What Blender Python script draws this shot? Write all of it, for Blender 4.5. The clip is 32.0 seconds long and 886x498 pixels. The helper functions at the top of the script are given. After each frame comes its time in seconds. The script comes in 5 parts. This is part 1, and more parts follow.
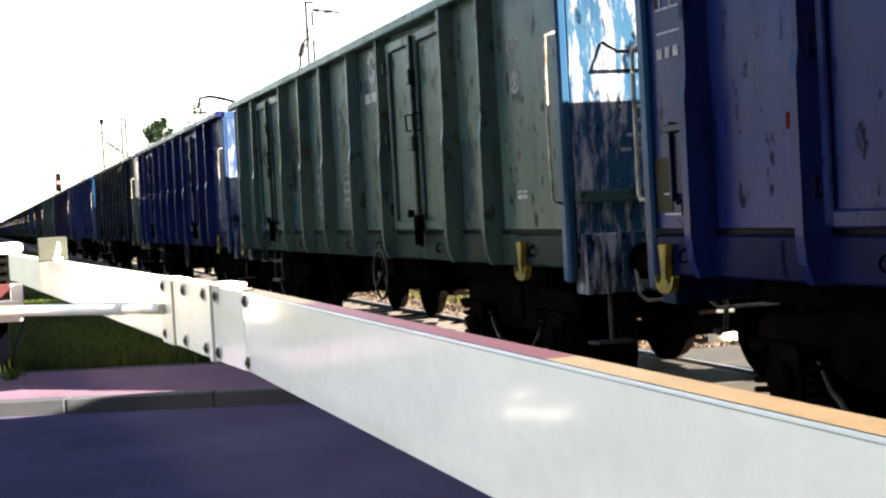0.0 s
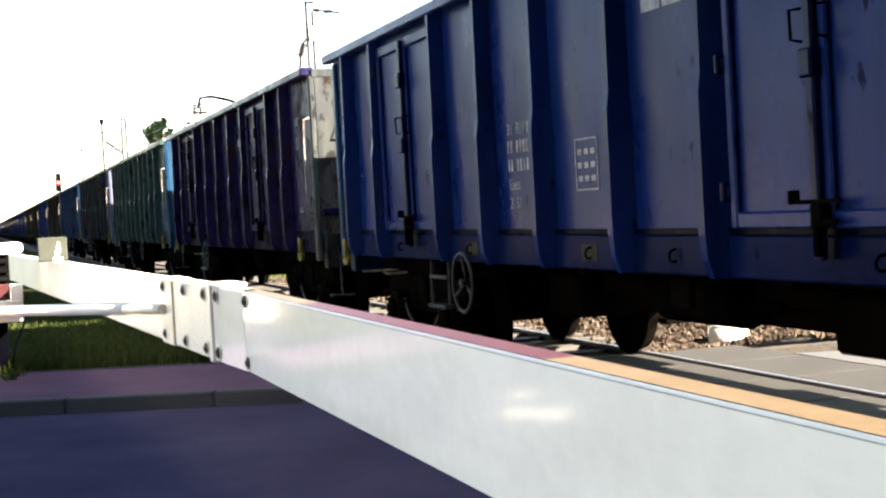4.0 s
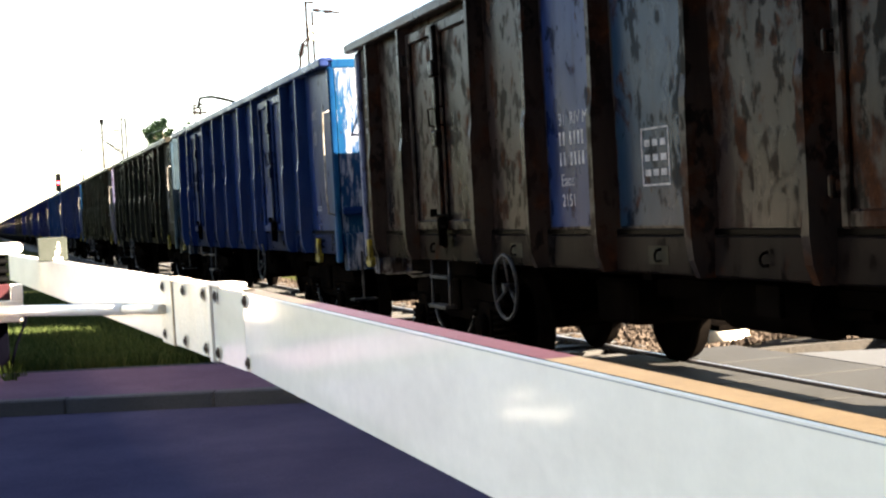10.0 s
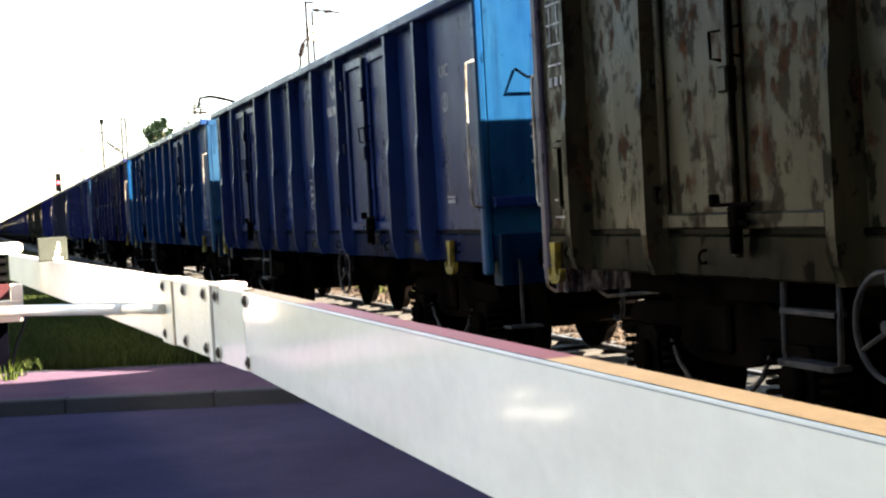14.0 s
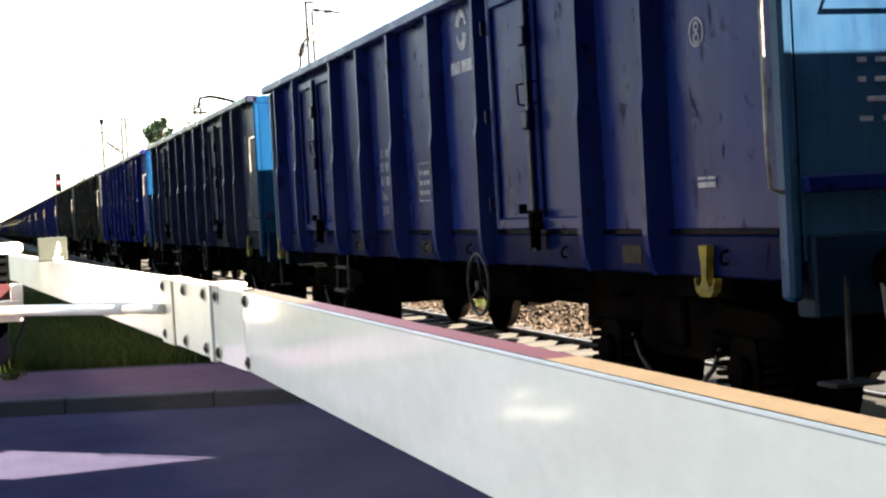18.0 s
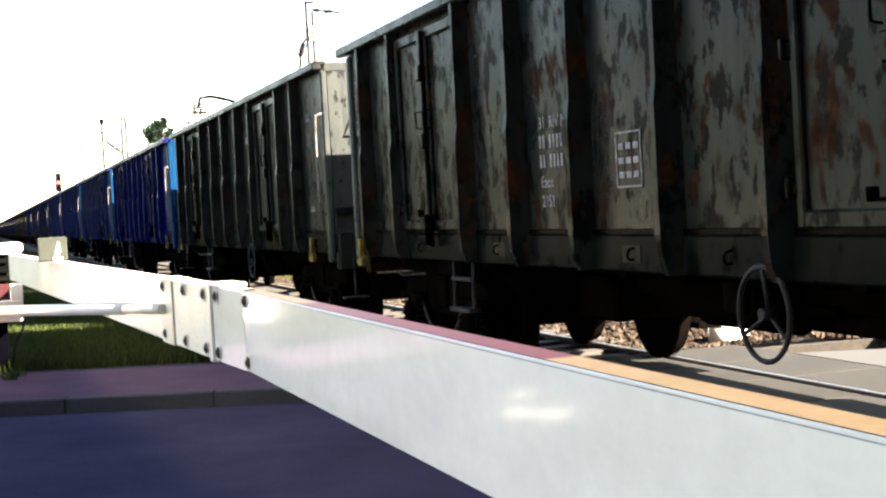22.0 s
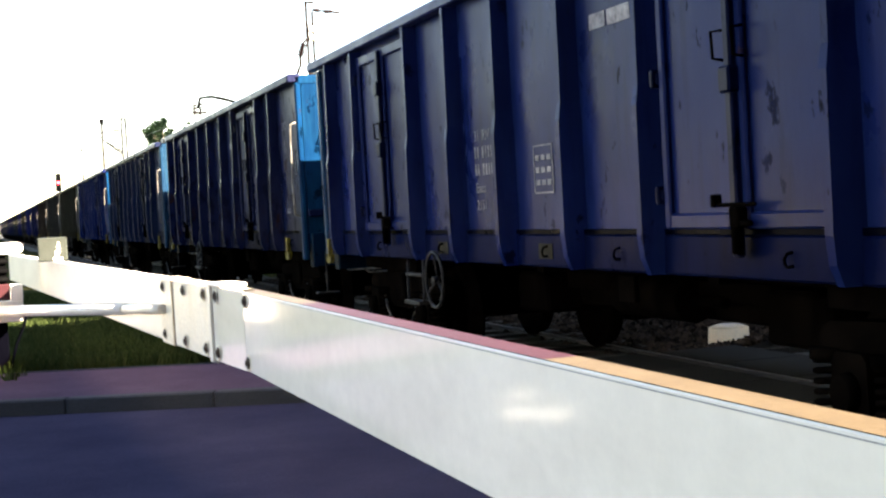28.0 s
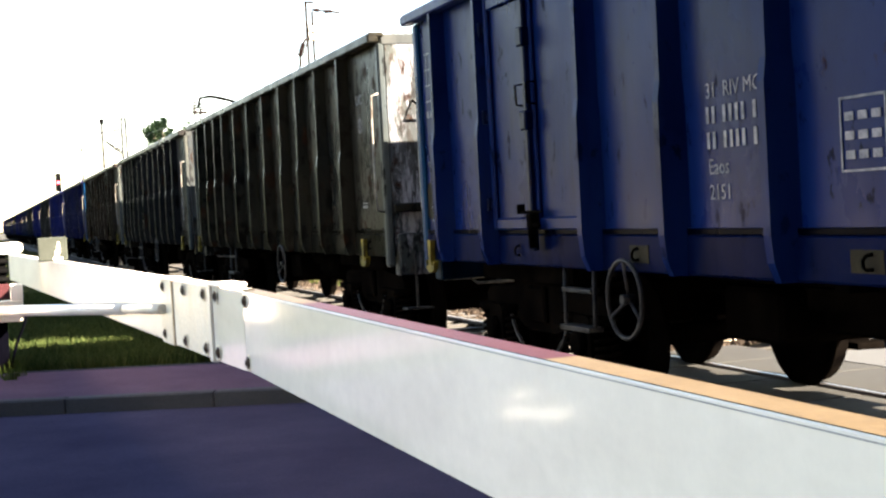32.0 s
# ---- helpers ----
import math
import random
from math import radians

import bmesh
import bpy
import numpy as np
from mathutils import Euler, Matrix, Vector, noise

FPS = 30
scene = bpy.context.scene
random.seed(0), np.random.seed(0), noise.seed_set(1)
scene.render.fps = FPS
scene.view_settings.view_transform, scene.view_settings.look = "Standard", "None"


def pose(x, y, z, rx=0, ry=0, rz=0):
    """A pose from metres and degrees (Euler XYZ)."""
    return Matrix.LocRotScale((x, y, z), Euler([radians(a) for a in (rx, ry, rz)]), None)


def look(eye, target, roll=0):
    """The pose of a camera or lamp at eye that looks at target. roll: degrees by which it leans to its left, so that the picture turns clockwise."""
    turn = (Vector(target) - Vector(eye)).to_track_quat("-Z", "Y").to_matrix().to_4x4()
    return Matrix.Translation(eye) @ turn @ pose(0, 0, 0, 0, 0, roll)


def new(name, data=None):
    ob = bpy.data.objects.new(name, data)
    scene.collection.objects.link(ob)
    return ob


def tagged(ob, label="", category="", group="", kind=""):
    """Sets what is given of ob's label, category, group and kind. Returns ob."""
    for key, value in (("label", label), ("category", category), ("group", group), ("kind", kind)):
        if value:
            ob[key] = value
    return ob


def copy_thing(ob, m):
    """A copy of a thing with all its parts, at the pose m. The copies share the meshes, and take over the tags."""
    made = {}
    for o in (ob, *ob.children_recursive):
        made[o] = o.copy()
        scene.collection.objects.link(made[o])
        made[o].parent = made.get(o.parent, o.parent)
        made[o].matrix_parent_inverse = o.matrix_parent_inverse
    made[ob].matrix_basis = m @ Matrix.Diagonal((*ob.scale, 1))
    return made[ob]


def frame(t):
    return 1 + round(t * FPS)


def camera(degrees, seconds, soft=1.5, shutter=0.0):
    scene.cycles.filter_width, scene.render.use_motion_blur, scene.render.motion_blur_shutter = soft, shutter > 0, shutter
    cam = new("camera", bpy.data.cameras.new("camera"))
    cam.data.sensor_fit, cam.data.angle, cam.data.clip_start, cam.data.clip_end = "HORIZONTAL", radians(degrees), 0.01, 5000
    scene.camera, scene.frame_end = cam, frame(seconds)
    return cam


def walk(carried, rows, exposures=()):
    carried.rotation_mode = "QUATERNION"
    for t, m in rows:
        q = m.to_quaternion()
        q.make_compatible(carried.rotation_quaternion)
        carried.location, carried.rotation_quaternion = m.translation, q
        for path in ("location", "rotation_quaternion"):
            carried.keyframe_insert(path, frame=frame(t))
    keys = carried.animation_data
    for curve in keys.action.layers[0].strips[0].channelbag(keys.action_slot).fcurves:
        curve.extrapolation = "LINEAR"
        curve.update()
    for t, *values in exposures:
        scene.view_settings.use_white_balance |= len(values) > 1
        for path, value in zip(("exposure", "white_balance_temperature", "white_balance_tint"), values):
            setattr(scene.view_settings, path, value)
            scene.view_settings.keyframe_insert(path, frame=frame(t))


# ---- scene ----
# World: x along the track (the train runs towards +x), y across it, z up, rail tops at z = 0.
EYE = (0.0, 0.0, 1.508)
AIM, DIP, LEAN = radians(18.084), radians(-1.74), -3.216
TRACK = 5.266           # y of the near track's centre line
TRACK_2 = 9.40          # the second track behind it
ROAD_Z, KERB_Z = 0.05, 0.17

cam = camera(34.92, 32.0, soft=2.3)


def aimed(dip):
    way = Vector((-math.cos(AIM) * math.cos(dip), math.sin(AIM) * math.cos(dip), math.sin(dip)))
    return look(EYE, Vector(EYE) + way, LEAN)


# the tripod nods by a twentieth of a degree as the train shakes the ground
NOD = ((0.0, 0), (3.5, 0), (5.5, 1), (6.5, 1.5), (9.5, 1), (10.2, 0), (11.2, 0), (11.6, 1), (12.4, 1), (13.0, 0), (18.4, 0),
       (19.0, 1), (20.5, 1), (21.0, 0), (25.0, 0), (25.6, 1), (26.5, 1), (28.5, 0), (32.0, 0))
walk(cam, [(t, aimed(DIP + radians(0.046 * k))) for t, k in NOD], exposures=[(0.0, 4.02, 7600, 14), (32.0, 4.02, 7600, 14)])

# ---- light: a sun behind the train, ahead of it, and the sky ----
SUN = Vector((0.96, 1.0, 0.83)).normalized()
sky_world = bpy.data.worlds.new("sky")
scene.world = sky_world
sky_world.use_nodes = True
wn = sky_world.node_tree.nodes
sky = wn.new("ShaderNodeTexSky")
sky.sky_type, sky.sun_disc = "NISHITA", False
sky.sun_elevation, sky.sun_rotation = math.asin(SUN.z), math.atan2(SUN.x, SUN.y)
sky.air_density, sky.dust_density, sky.ozone_density = 1.0, 0.4, 1.0
wn["Background"].inputs[1].default_value = 0.05
sky_world.node_tree.links.new(sky.outputs[0], wn["Background"].inputs[0])
sun = new("sun", bpy.data.lights.new("sun", "SUN"))
sun.data.energy, sun.data.angle, sun.data.color = 5.0, radians(0.53), (1.0, 0.94, 0.83)
sun.matrix_world = look(SUN * 60, (0, 0, 0))


# ---- materials ----
def material(name, rough=0.6, metal=0.0, gloss=0.5):
    m = bpy.data.materials.new(name)
    m.use_nodes = True
    b = m.node_tree.nodes["Principled BSDF"]
    b.inputs["Roughness"].default_value, b.inputs["Metallic"].default_value = rough, metal
    b.inputs["Specular IOR Level"].default_value = gloss
    return m, m.node_tree.nodes, m.node_tree.links, b


def noise_tex(n, l, scale, detail=5, rough=0.6, stretch=(1, 1, 1), coord="Object", w=None):
    tc, mp, tx = n.new("ShaderNodeTexCoord"), n.new("ShaderNodeMapping"), n.new("ShaderNodeTexNoise")
    mp.inputs["Scale"].default_value = stretch
    tx.noise_dimensions = "4D"
    tx.inputs["Scale"].default_value, tx.inputs["Detail"].default_value, tx.inputs["Roughness"].default_value = scale, detail, rough
    l.new(tc.outputs[coord], mp.inputs[0])
    l.new(mp.outputs[0], tx.inputs["Vector"])
    if w is not None:
        l.new(w, tx.inputs["W"])
    return tx.outputs["Fac"]


def ramp(n, l, fac, stops):
    r = n.new("ShaderNodeValToRGB")
    while len(r.color_ramp.elements) < len(stops):
        r.color_ramp.elements.new(0.5)
    for e, (p, c) in zip(r.color_ramp.elements, stops):
        e.position, e.color = p, (*c, 1) if not isinstance(c, (int, float)) else (c, c, c, 1)
    l.new(fac, r.inputs[0])
    return r.outputs[0]


def mix(n, l, fac, a, b, mode="MIX"):
    x = n.new("ShaderNodeMix")
    x.data_type, x.blend_type = "RGBA", mode
    for sock, v in ((x.inputs["Factor"], fac), (x.inputs["A"], a), (x.inputs["B"], b)):
        if isinstance(v, (int, float)):
            sock.default_value = v
        elif isinstance(v, tuple):
            sock.default_value = (*v, 1)
        else:
            l.new(v, sock)
    return x.outputs["Result"]


def calc(n, l, op, a, b=0.0, c=None):
    x = n.new("ShaderNodeMath")
    x.operation = op
    x.use_clamp = op in ("MULTIPLY_ADD",)
    for i, v in enumerate((a, b) if c is None else (a, b, c)):
        if isinstance(v, (int, float)):
            x.inputs[i].default_value = v
        else:
            l.new(v, x.inputs[i])
    return x.outputs[0]


def bump(n, l, b, height, strength, distance=0.01):
    x = n.new("ShaderNodeBump")
    x.inputs["Strength"].default_value, x.inputs["Distance"].default_value = strength, distance
    l.new(height, x.inputs["Height"])
    l.new(x.outputs[0], b.inputs["Normal"])


def surface(name, a, b2, scale, rough=0.7, metal=0.0, stretch=(1, 1, 1), fine=None, relief=0.2, depth=0.005, lo=0.35, hi=0.65, grainy=0.28, gloss=0.5):
    """A surface of two tones in large patches, with a fine grain and relief."""
    m, n, l, b = material(name, rough, metal, gloss)
    big = noise_tex(n, l, scale, 5, 0.6, stretch)
    col = ramp(n, l, big, ((lo, a), (hi, b2)))
    fine_fac = noise_tex(n, l, fine or scale * 12, 4, 0.7)
    grain = ramp(n, l, fine_fac, ((0.3, 1.0 - grainy), (0.7, 1.0 + grainy * 0.5)))
    l.new(mix(n, l, 1.0, col, grain, "MULTIPLY"), b.inputs["Base Color"])
    bump(n, l, b, fine_fac, relief, depth)
    return m


def paint_material(name, streaks, gloss=0.024):
    """Weathered, dirty wagon paint: the object's own colour; its alpha says how much of it has rusted."""
    m, n, l, b = material(name, 0.30, 0.0, 0.023)
    info = n.new("ShaderNodeObjectInfo")
    seed = calc(n, l, "MULTIPLY", info.outputs["Random"], 37.0)
    own = info.outputs["Color"]
    large = noise_tex(n, l, 0.9, 4, 0.6, (1, 1, 0.55), w=seed)
    spots = noise_tex(n, l, 5.5, 6, 0.72, (1, 1, 0.5), w=seed)
    tone = ramp(n, l, large, ((0.27, 0.45), (0.5, 0.95), (0.74, 1.5)))
    col = mix(n, l, 1.0, own, tone, "MULTIPLY")
    # patches of pale dust, then dark scrapes and chips
    dusty = noise_tex(n, l, 1.5, 6, 0.65, (1, 1, 0.6), w=calc(n, l, "ADD", seed, 11.0))
    dust = mix(n, l, 1.0, own, (1.9, 1.6, 1.2), "MULTIPLY")
    col = mix(n, l, ramp(n, l, dusty, ((0.42, 0.0), (0.66, 0.75))), col, dust)
    chips = noise_tex(n, l, 8.5, 5, 0.62, (1, 1, 0.55), w=calc(n, l, "ADD", seed, 5.0))
    chips = calc(n, l, "ADD", chips, calc(n, l, "MULTIPLY", info.outputs["Alpha"], 0.20))
    chipped = ramp(n, l, chips, ((0.64, 0.0), (0.68, 0.9)))
    col = mix(n, l, chipped, col, mix(n, l, 1.0, own, (0.16, 0.13, 0.13), "MULTIPLY"))
    # sun-faded panels turn greyish violet, others keep a deeper tone
    faded = noise_tex(n, l, 0.75, 3, 0.5, (1, 1, 0.5), w=calc(n, l, "ADD", seed, 41.0))
    col = mix(n, l, ramp(n, l, faded, ((0.46, 0.0), (0.64, 0.34))), col, mix(n, l, 1.0, own, (1.9, 1.35, 1.1), "MULTIPLY"))
    # chalky fading and soot in upright streaks
    fade = noise_tex(n, l, 2.2, 4, 0.6, (3.5, 3.5, 0.25), w=seed)
    col = mix(n, l, ramp(n, l, fade, ((0.52, 0.0), (0.9, 0.45))), col, mix(n, l, 1.0, own, (1.9, 1.7, 1.4), "MULTIPLY"))
    soot = noise_tex(n, l, 3.0, 5, 0.65, (2.6, 2.6, 0.3), w=calc(n, l, "ADD", seed, 19.0))
    col = mix(n, l, ramp(n, l, soot, ((0.5, 0.0), (0.72, 0.75))), col, mix(n, l, 1.0, own, (0.3, 0.32, 0.4), "MULTIPLY"))
    if streaks:
        drip = noise_tex(n, l, 3.2, 7, 0.78, (2.6, 2.6, 0.5), w=seed)
        col = mix(n, l, ramp(n, l, drip, ((0.49, 0.0), (0.59, 0.85))), col, (0.19, 0.195, 0.22))
    # rust where the spots and the large patches overlap
    edge = calc(n, l, "SUBTRACT", 0.86, calc(n, l, "MULTIPLY", info.outputs["Alpha"], 0.42))
    both = calc(n, l, "ADD", calc(n, l, "MULTIPLY", spots, 0.65), calc(n, l, "MULTIPLY", large, 0.5))
    mask = calc(n, l, "MULTIPLY_ADD", calc(n, l, "SUBTRACT", both, edge), 14.0, 0.0)
    rust = ramp(n, l, noise_tex(n, l, 9.0, 5, 0.7, w=seed), ((0.3, (0.003, 0.0018, 0.0015)), (0.55, (0.018, 0.0074, 0.004)), (0.75, (0.046, 0.0185, 0.0075))))
    # flaked patches with a hard edge
    flakes = noise_tex(n, l, 4.4, 7, 0.64, (1, 1, 0.7), w=calc(n, l, "ADD", seed, 27.0))
    flaked = calc(n, l, "MULTIPLY_ADD", calc(n, l, "SUBTRACT", flakes, calc(n, l, "SUBTRACT", 0.70, calc(n, l, "MULTIPLY", info.outputs["Alpha"], 0.25))), 22.0, 0.0)
    mask = calc(n, l, "MAXIMUM", mask, calc(n, l, "MULTIPLY", flaked, 0.85))
    l.new(mix(n, l, mask, col, rust), b.inputs["Base Color"])
    # bare and rusted metal is matt
    sound = calc(n, l, "SUBTRACT", 1.0, calc(n, l, "MULTIPLY", calc(n, l, "MAXIMUM", mask, chipped), 0.85))
    l.new(calc(n, l, "MULTIPLY", sound, gloss), b.inputs["Specular IOR Level"])
    l.new(calc(n, l, "MULTIPLY_ADD", mask, 0.3, calc(n, l, "MULTIPLY_ADD", dusty, 0.5, 0.06)), b.inputs["Roughness"])
    dents = noise_tex(n, l, 1.6, 2, 0.5, w=seed)
    h = calc(n, l, "ADD", calc(n, l, "MULTIPLY", dents, 1.0), calc(n, l, "MULTIPLY", spots, 0.08))
    bump(n, l, b, h, 0.6, 0.025)
    return m


PAINT = paint_material("wagon_paint", False)
PAINT_STREAKED = paint_material("wagon_paint_streaked", True)
PAINT_DULL = paint_material("wagon_paint_dull", False, 0.004)
# grimy steel, taken near black so the underframe's shade is in it too
GRIME_SHADE = surface("grimy_shaded_steel", (0.0006, 0.0005, 0.0005), (0.0034, 0.0027, 0.0022), 3.0, 0.8, 0.0, relief=0.4, gloss=0)
TREAD = surface("bright_worn_steel", (0.15, 0.155, 0.19), (0.22, 0.23, 0.28), 4.0, 0.3, 0.9, relief=0.1)
RUSTY = surface("rusty_rail_steel", (0.012, 0.010, 0.010), (0.022, 0.017, 0.016), 5.0, 0.8, 0.2)
YELLOW = surface("chipped_yellow_paint", (0.16, 0.12, 0.014), (0.05, 0.038, 0.01), 9.0, 0.55, gloss=0.05)
WHITE_ROD = surface("worn_white_paint", (0.24, 0.23, 0.215), (0.07, 0.06, 0.05), 8.0, 0.5, gloss=0.05)
GREY_ROD = surface("worn_grey_paint", (0.030, 0.030, 0.032), (0.007, 0.007, 0.008), 8.0, 0.45, gloss=0.03)
LETTER = surface("faded_white_lettering", (0.21, 0.21, 0.235), (0.07, 0.074, 0.088), 14.0, 0.35, gloss=0.03)
REDMARK = surface("faded_red_paint", (0.034, 0.004, 0.004), (0.02, 0.004, 0.004), 14.0, 0.6, gloss=0)
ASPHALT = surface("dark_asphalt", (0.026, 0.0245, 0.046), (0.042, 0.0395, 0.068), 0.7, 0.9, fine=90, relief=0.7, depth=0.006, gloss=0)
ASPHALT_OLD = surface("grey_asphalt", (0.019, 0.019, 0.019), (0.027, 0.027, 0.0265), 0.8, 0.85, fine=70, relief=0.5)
SLAB = surface("crossing_concrete", (0.021, 0.0205, 0.0195), (0.029, 0.0285, 0.027), 1.1, 0.85, fine=60, relief=0.4, gloss=0.1)
KERBSTONE = surface("kerb_concrete", (0.026, 0.0285, 0.035), (0.036, 0.039, 0.046), 2.0, 0.85, fine=60, relief=0.4, gloss=0.05)
RED_PAVING = surface("red_paving", (0.064, 0.042, 0.064), (0.084, 0.056, 0.082), 1.3, 0.85, fine=55, relief=0.4, gloss=0)
EARTH = surface("dry_grass_ground", (0.020, 0.026, 0.008), (0.034, 0.030, 0.015), 0.4, 0.95, fine=9, relief=0.6, depth=0.03, gloss=0)
BALLAST = surface("ballast_ground", (0.01, 0.0075, 0.005), (0.022, 0.017, 0.011), 2.5, 0.95, fine=22, relief=0.9, depth=0.03)
SLEEPER = surface("sleeper_concrete", (0.022, 0.02, 0.018), (0.034, 0.031, 0.027), 3.0, 0.85)
ARM_WHITE = surface("barrier_white_enamel", (0.79, 0.725, 0.62), (0.89, 0.82, 0.71), 1.7, 0.3, stretch=(0.7, 1, 2.0), fine=14, relief=0.0, lo=0.36, hi=0.56, grainy=0.05)
ARM_GLOSS = surface("barrier_glossy_enamel", (0.77, 0.705, 0.60), (0.87, 0.80, 0.69), 1.7, 0.085, stretch=(0.7, 1, 2.0), fine=14, relief=0.0, lo=0.36, hi=0.56, grainy=0.05, gloss=0.26)
STAIN = surface("weathered_white_plate", (0.8, 0.685, 0.51), (0.86, 0.79, 0.66), 6.0, 0.35, stretch=(1, 1, 0.4), relief=0.1)
RUST_RUN = surface("rust_run_on_enamel", (0.72, 0.6, 0.42), (0.82, 0.74, 0.58), 14.0, 0.6, stretch=(1, 1, 0.4), gloss=0.1)
RUST_SEAM = surface("rust_brown_seam", (0.4, 0.27, 0.15), (0.55, 0.4, 0.25), 9.0, 0.8, gloss=0.1)
NAVY_STEEL = surface("dark_navy_enamel", (0.0006, 0.0006, 0.0012), (0.001, 0.001, 0.002), 2.0, 0.6, gloss=0)
BOLT = surface("rusted_bolt_steel", (0.03, 0.02, 0.016), (0.1, 0.055, 0.03), 30.0, 0.6, 0.5)
TAPE_RED = surface("red_reflective_tape", (0.034, 0.0105, 0.0125), (0.042, 0.0135, 0.0155), 4.0, 0.4, fine=60, gloss=0.1)
TAPE_YELLOW = surface("amber_reflective_tape", (0.070, 0.050, 0.028), (0.082, 0.060, 0.035), 4.0, 0.4, fine=60, gloss=0.1)
MAST = surface("grey_mast_paint", (0.01, 0.0105, 0.012), (0.016, 0.017, 0.018), 3.0, 0.7, 0.0, gloss=0.1)
BOX_GREY = surface("grey_green_enamel", (0.029, 0.033, 0.027), (0.036, 0.04, 0.034), 8.0, 0.5, gloss=0.1)
WALL_DARK = surface("dark_blocker_wall", (0.006, 0.006, 0.006), (0.01, 0.01, 0.009), 0.6, 0.95, fine=30, gloss=0.1)
BROWN_CERAMIC = surface("brown_insulator", (0.006, 0.003, 0.003), (0.012, 0.006, 0.005), 9.0, 0.25, gloss=0.05)
BROWN_STEEL = surface("brown_grey_steel", (0.009, 0.0065, 0.006), (0.014, 0.011, 0.0105), 6.0, 0.8, gloss=0.05)
WIRE = surface("oxidised_copper_wire", (0.10, 0.10, 0.10), (0.16, 0.15, 0.14), 5.0, 0.5, 0.4)
BLACK_PAINT = surface("matt_black_paint", (0.0016, 0.0016, 0.0018), (0.003, 0.003, 0.003), 5.0, 0.6, gloss=0)
BARK = surface("bark", (0.06, 0.045, 0.03), (0.11, 0.085, 0.06), 4.0, 0.9, relief=0.7, depth=0.02)


def leaf_material(name, a, b2):
    m, n, l, b = material(name, 0.8, 0.0, 0.0)
    g = n.new("ShaderNodeNewGeometry")
    l.new(ramp(n, l, g.outputs["Random Per Island"], ((0.0, a), (1.0, b2))), b.inputs["Base Color"])
    b.inputs["Subsurface Weight"].default_value = 0.0
    return m


TAN_PLATE = surface("tan_primer_plate", (0.020, 0.017, 0.010), (0.012, 0.011, 0.008), 9.0, 0.6, gloss=0.02)
GLINT_WHITE = surface("white_glint_mark", (0.62, 0.61, 0.58), (0.45, 0.44, 0.42), 6.0, 0.8, fine=60, gloss=0.1)
LIP_GREY = surface("grey_groove_on_enamel", (0.30, 0.29, 0.28), (0.42, 0.40, 0.38), 5.0, 0.5, gloss=0.1)
LEAF = leaf_material("tree_leaves", (0.009, 0.020, 0.011), (0.022, 0.036, 0.019))
BLADE = leaf_material("grass_blades", (0.018, 0.030, 0.006), (0.062, 0.070, 0.019))
VERGE_BLADE = leaf_material("verge_grass_blades", (0.013, 0.024, 0.007), (0.044, 0.054, 0.019))
WEED = leaf_material("weed_leaves", (0.018, 0.034, 0.007), (0.05, 0.066, 0.016))
STONE = leaf_material("ballast_stone", (0.008, 0.006, 0.005), (0.062, 0.048, 0.038))
lamp_mat, _n, _l, _b = material("red_signal_glow", 0.4)
_b.inputs["Base Color"].default_value = (0.6, 0.02, 0.03, 1)
_b.inputs["Emission Color"].default_value = (1.0, 0.03, 0.05, 1)
_b.inputs["Emission Strength"].default_value = 1.6


# ---- mesh helpers ----
def box(bm, x0, x1, y0, y1, z0, z1, bevel=0.0):
    v = [bm.verts.new((x, y, z)) for x in (x0, x1) for y in (y0, y1) for z in (z0, z1)]
    f = [bm.faces.new([v[i] for i in q]) for q in ((0, 1, 3, 2), (4, 6, 7, 5), (0, 4, 5, 1), (2, 3, 7, 6), (0, 2, 6, 4), (1, 5, 7, 3))]
    if bevel:
        bmesh.ops.bevel(bm, geom=list({e for q in f for e in q.edges}), offset=bevel, segments=1, affect="EDGES", clamp_overlap=True)
    return v


def rod(bm, p0, p1, r, n=8, r1=None, caps=True):
    p0, p1 = Vector(p0), Vector(p1)
    z = (p1 - p0).normalized()
    x = z.orthogonal().normalized()
    y = z.cross(x)
    rings = []
    for p, q in ((p0, r), (p1, r if r1 is None else r1)):
        rings.append([bm.verts.new(p + q * (math.cos(2 * math.pi * i / n) * x + math.sin(2 * math.pi * i / n) * y)) for i in range(n)])
    for i in range(n):
        f = bm.faces.new((rings[0][i], rings[0][(i + 1) % n], rings[1][(i + 1) % n], rings[1][i]))
        f.smooth = True
    if caps:
        bm.faces.new(rings[0][::-1])
        bm.faces.new(rings[1])


def sweep(bm, pts, r, n=7, closed=False):
    """A round bar bent along pts."""
    pts = [Vector(p) for p in pts]
    rings, k = [], len(pts)
    ref = None
    for i, p in enumerate(pts):
        a = pts[i - 1] if i or closed else p
        b = pts[(i + 1) % k] if i < k - 1 or closed else p
        z = (b - a).normalized()
        x = z.orthogonal().normalized() if ref is None else (ref - z * ref.dot(z)).normalized()
        ref = x
        y = z.cross(x)
        rings.append([bm.verts.new(p + r * (math.cos(2 * math.pi * j / n) * x + math.sin(2 * math.pi * j / n) * y)) for j in range(n)])
    for i in range(k if closed else k - 1):
        a, b = rings[i], rings[(i + 1) % k]
        for j in range(n):
            bm.faces.new((a[j], a[(j + 1) % n], b[(j + 1) % n], b[j])).smooth = True
    if not closed:
        bm.faces.new(rings[0][::-1])
        bm.faces.new(rings[-1])


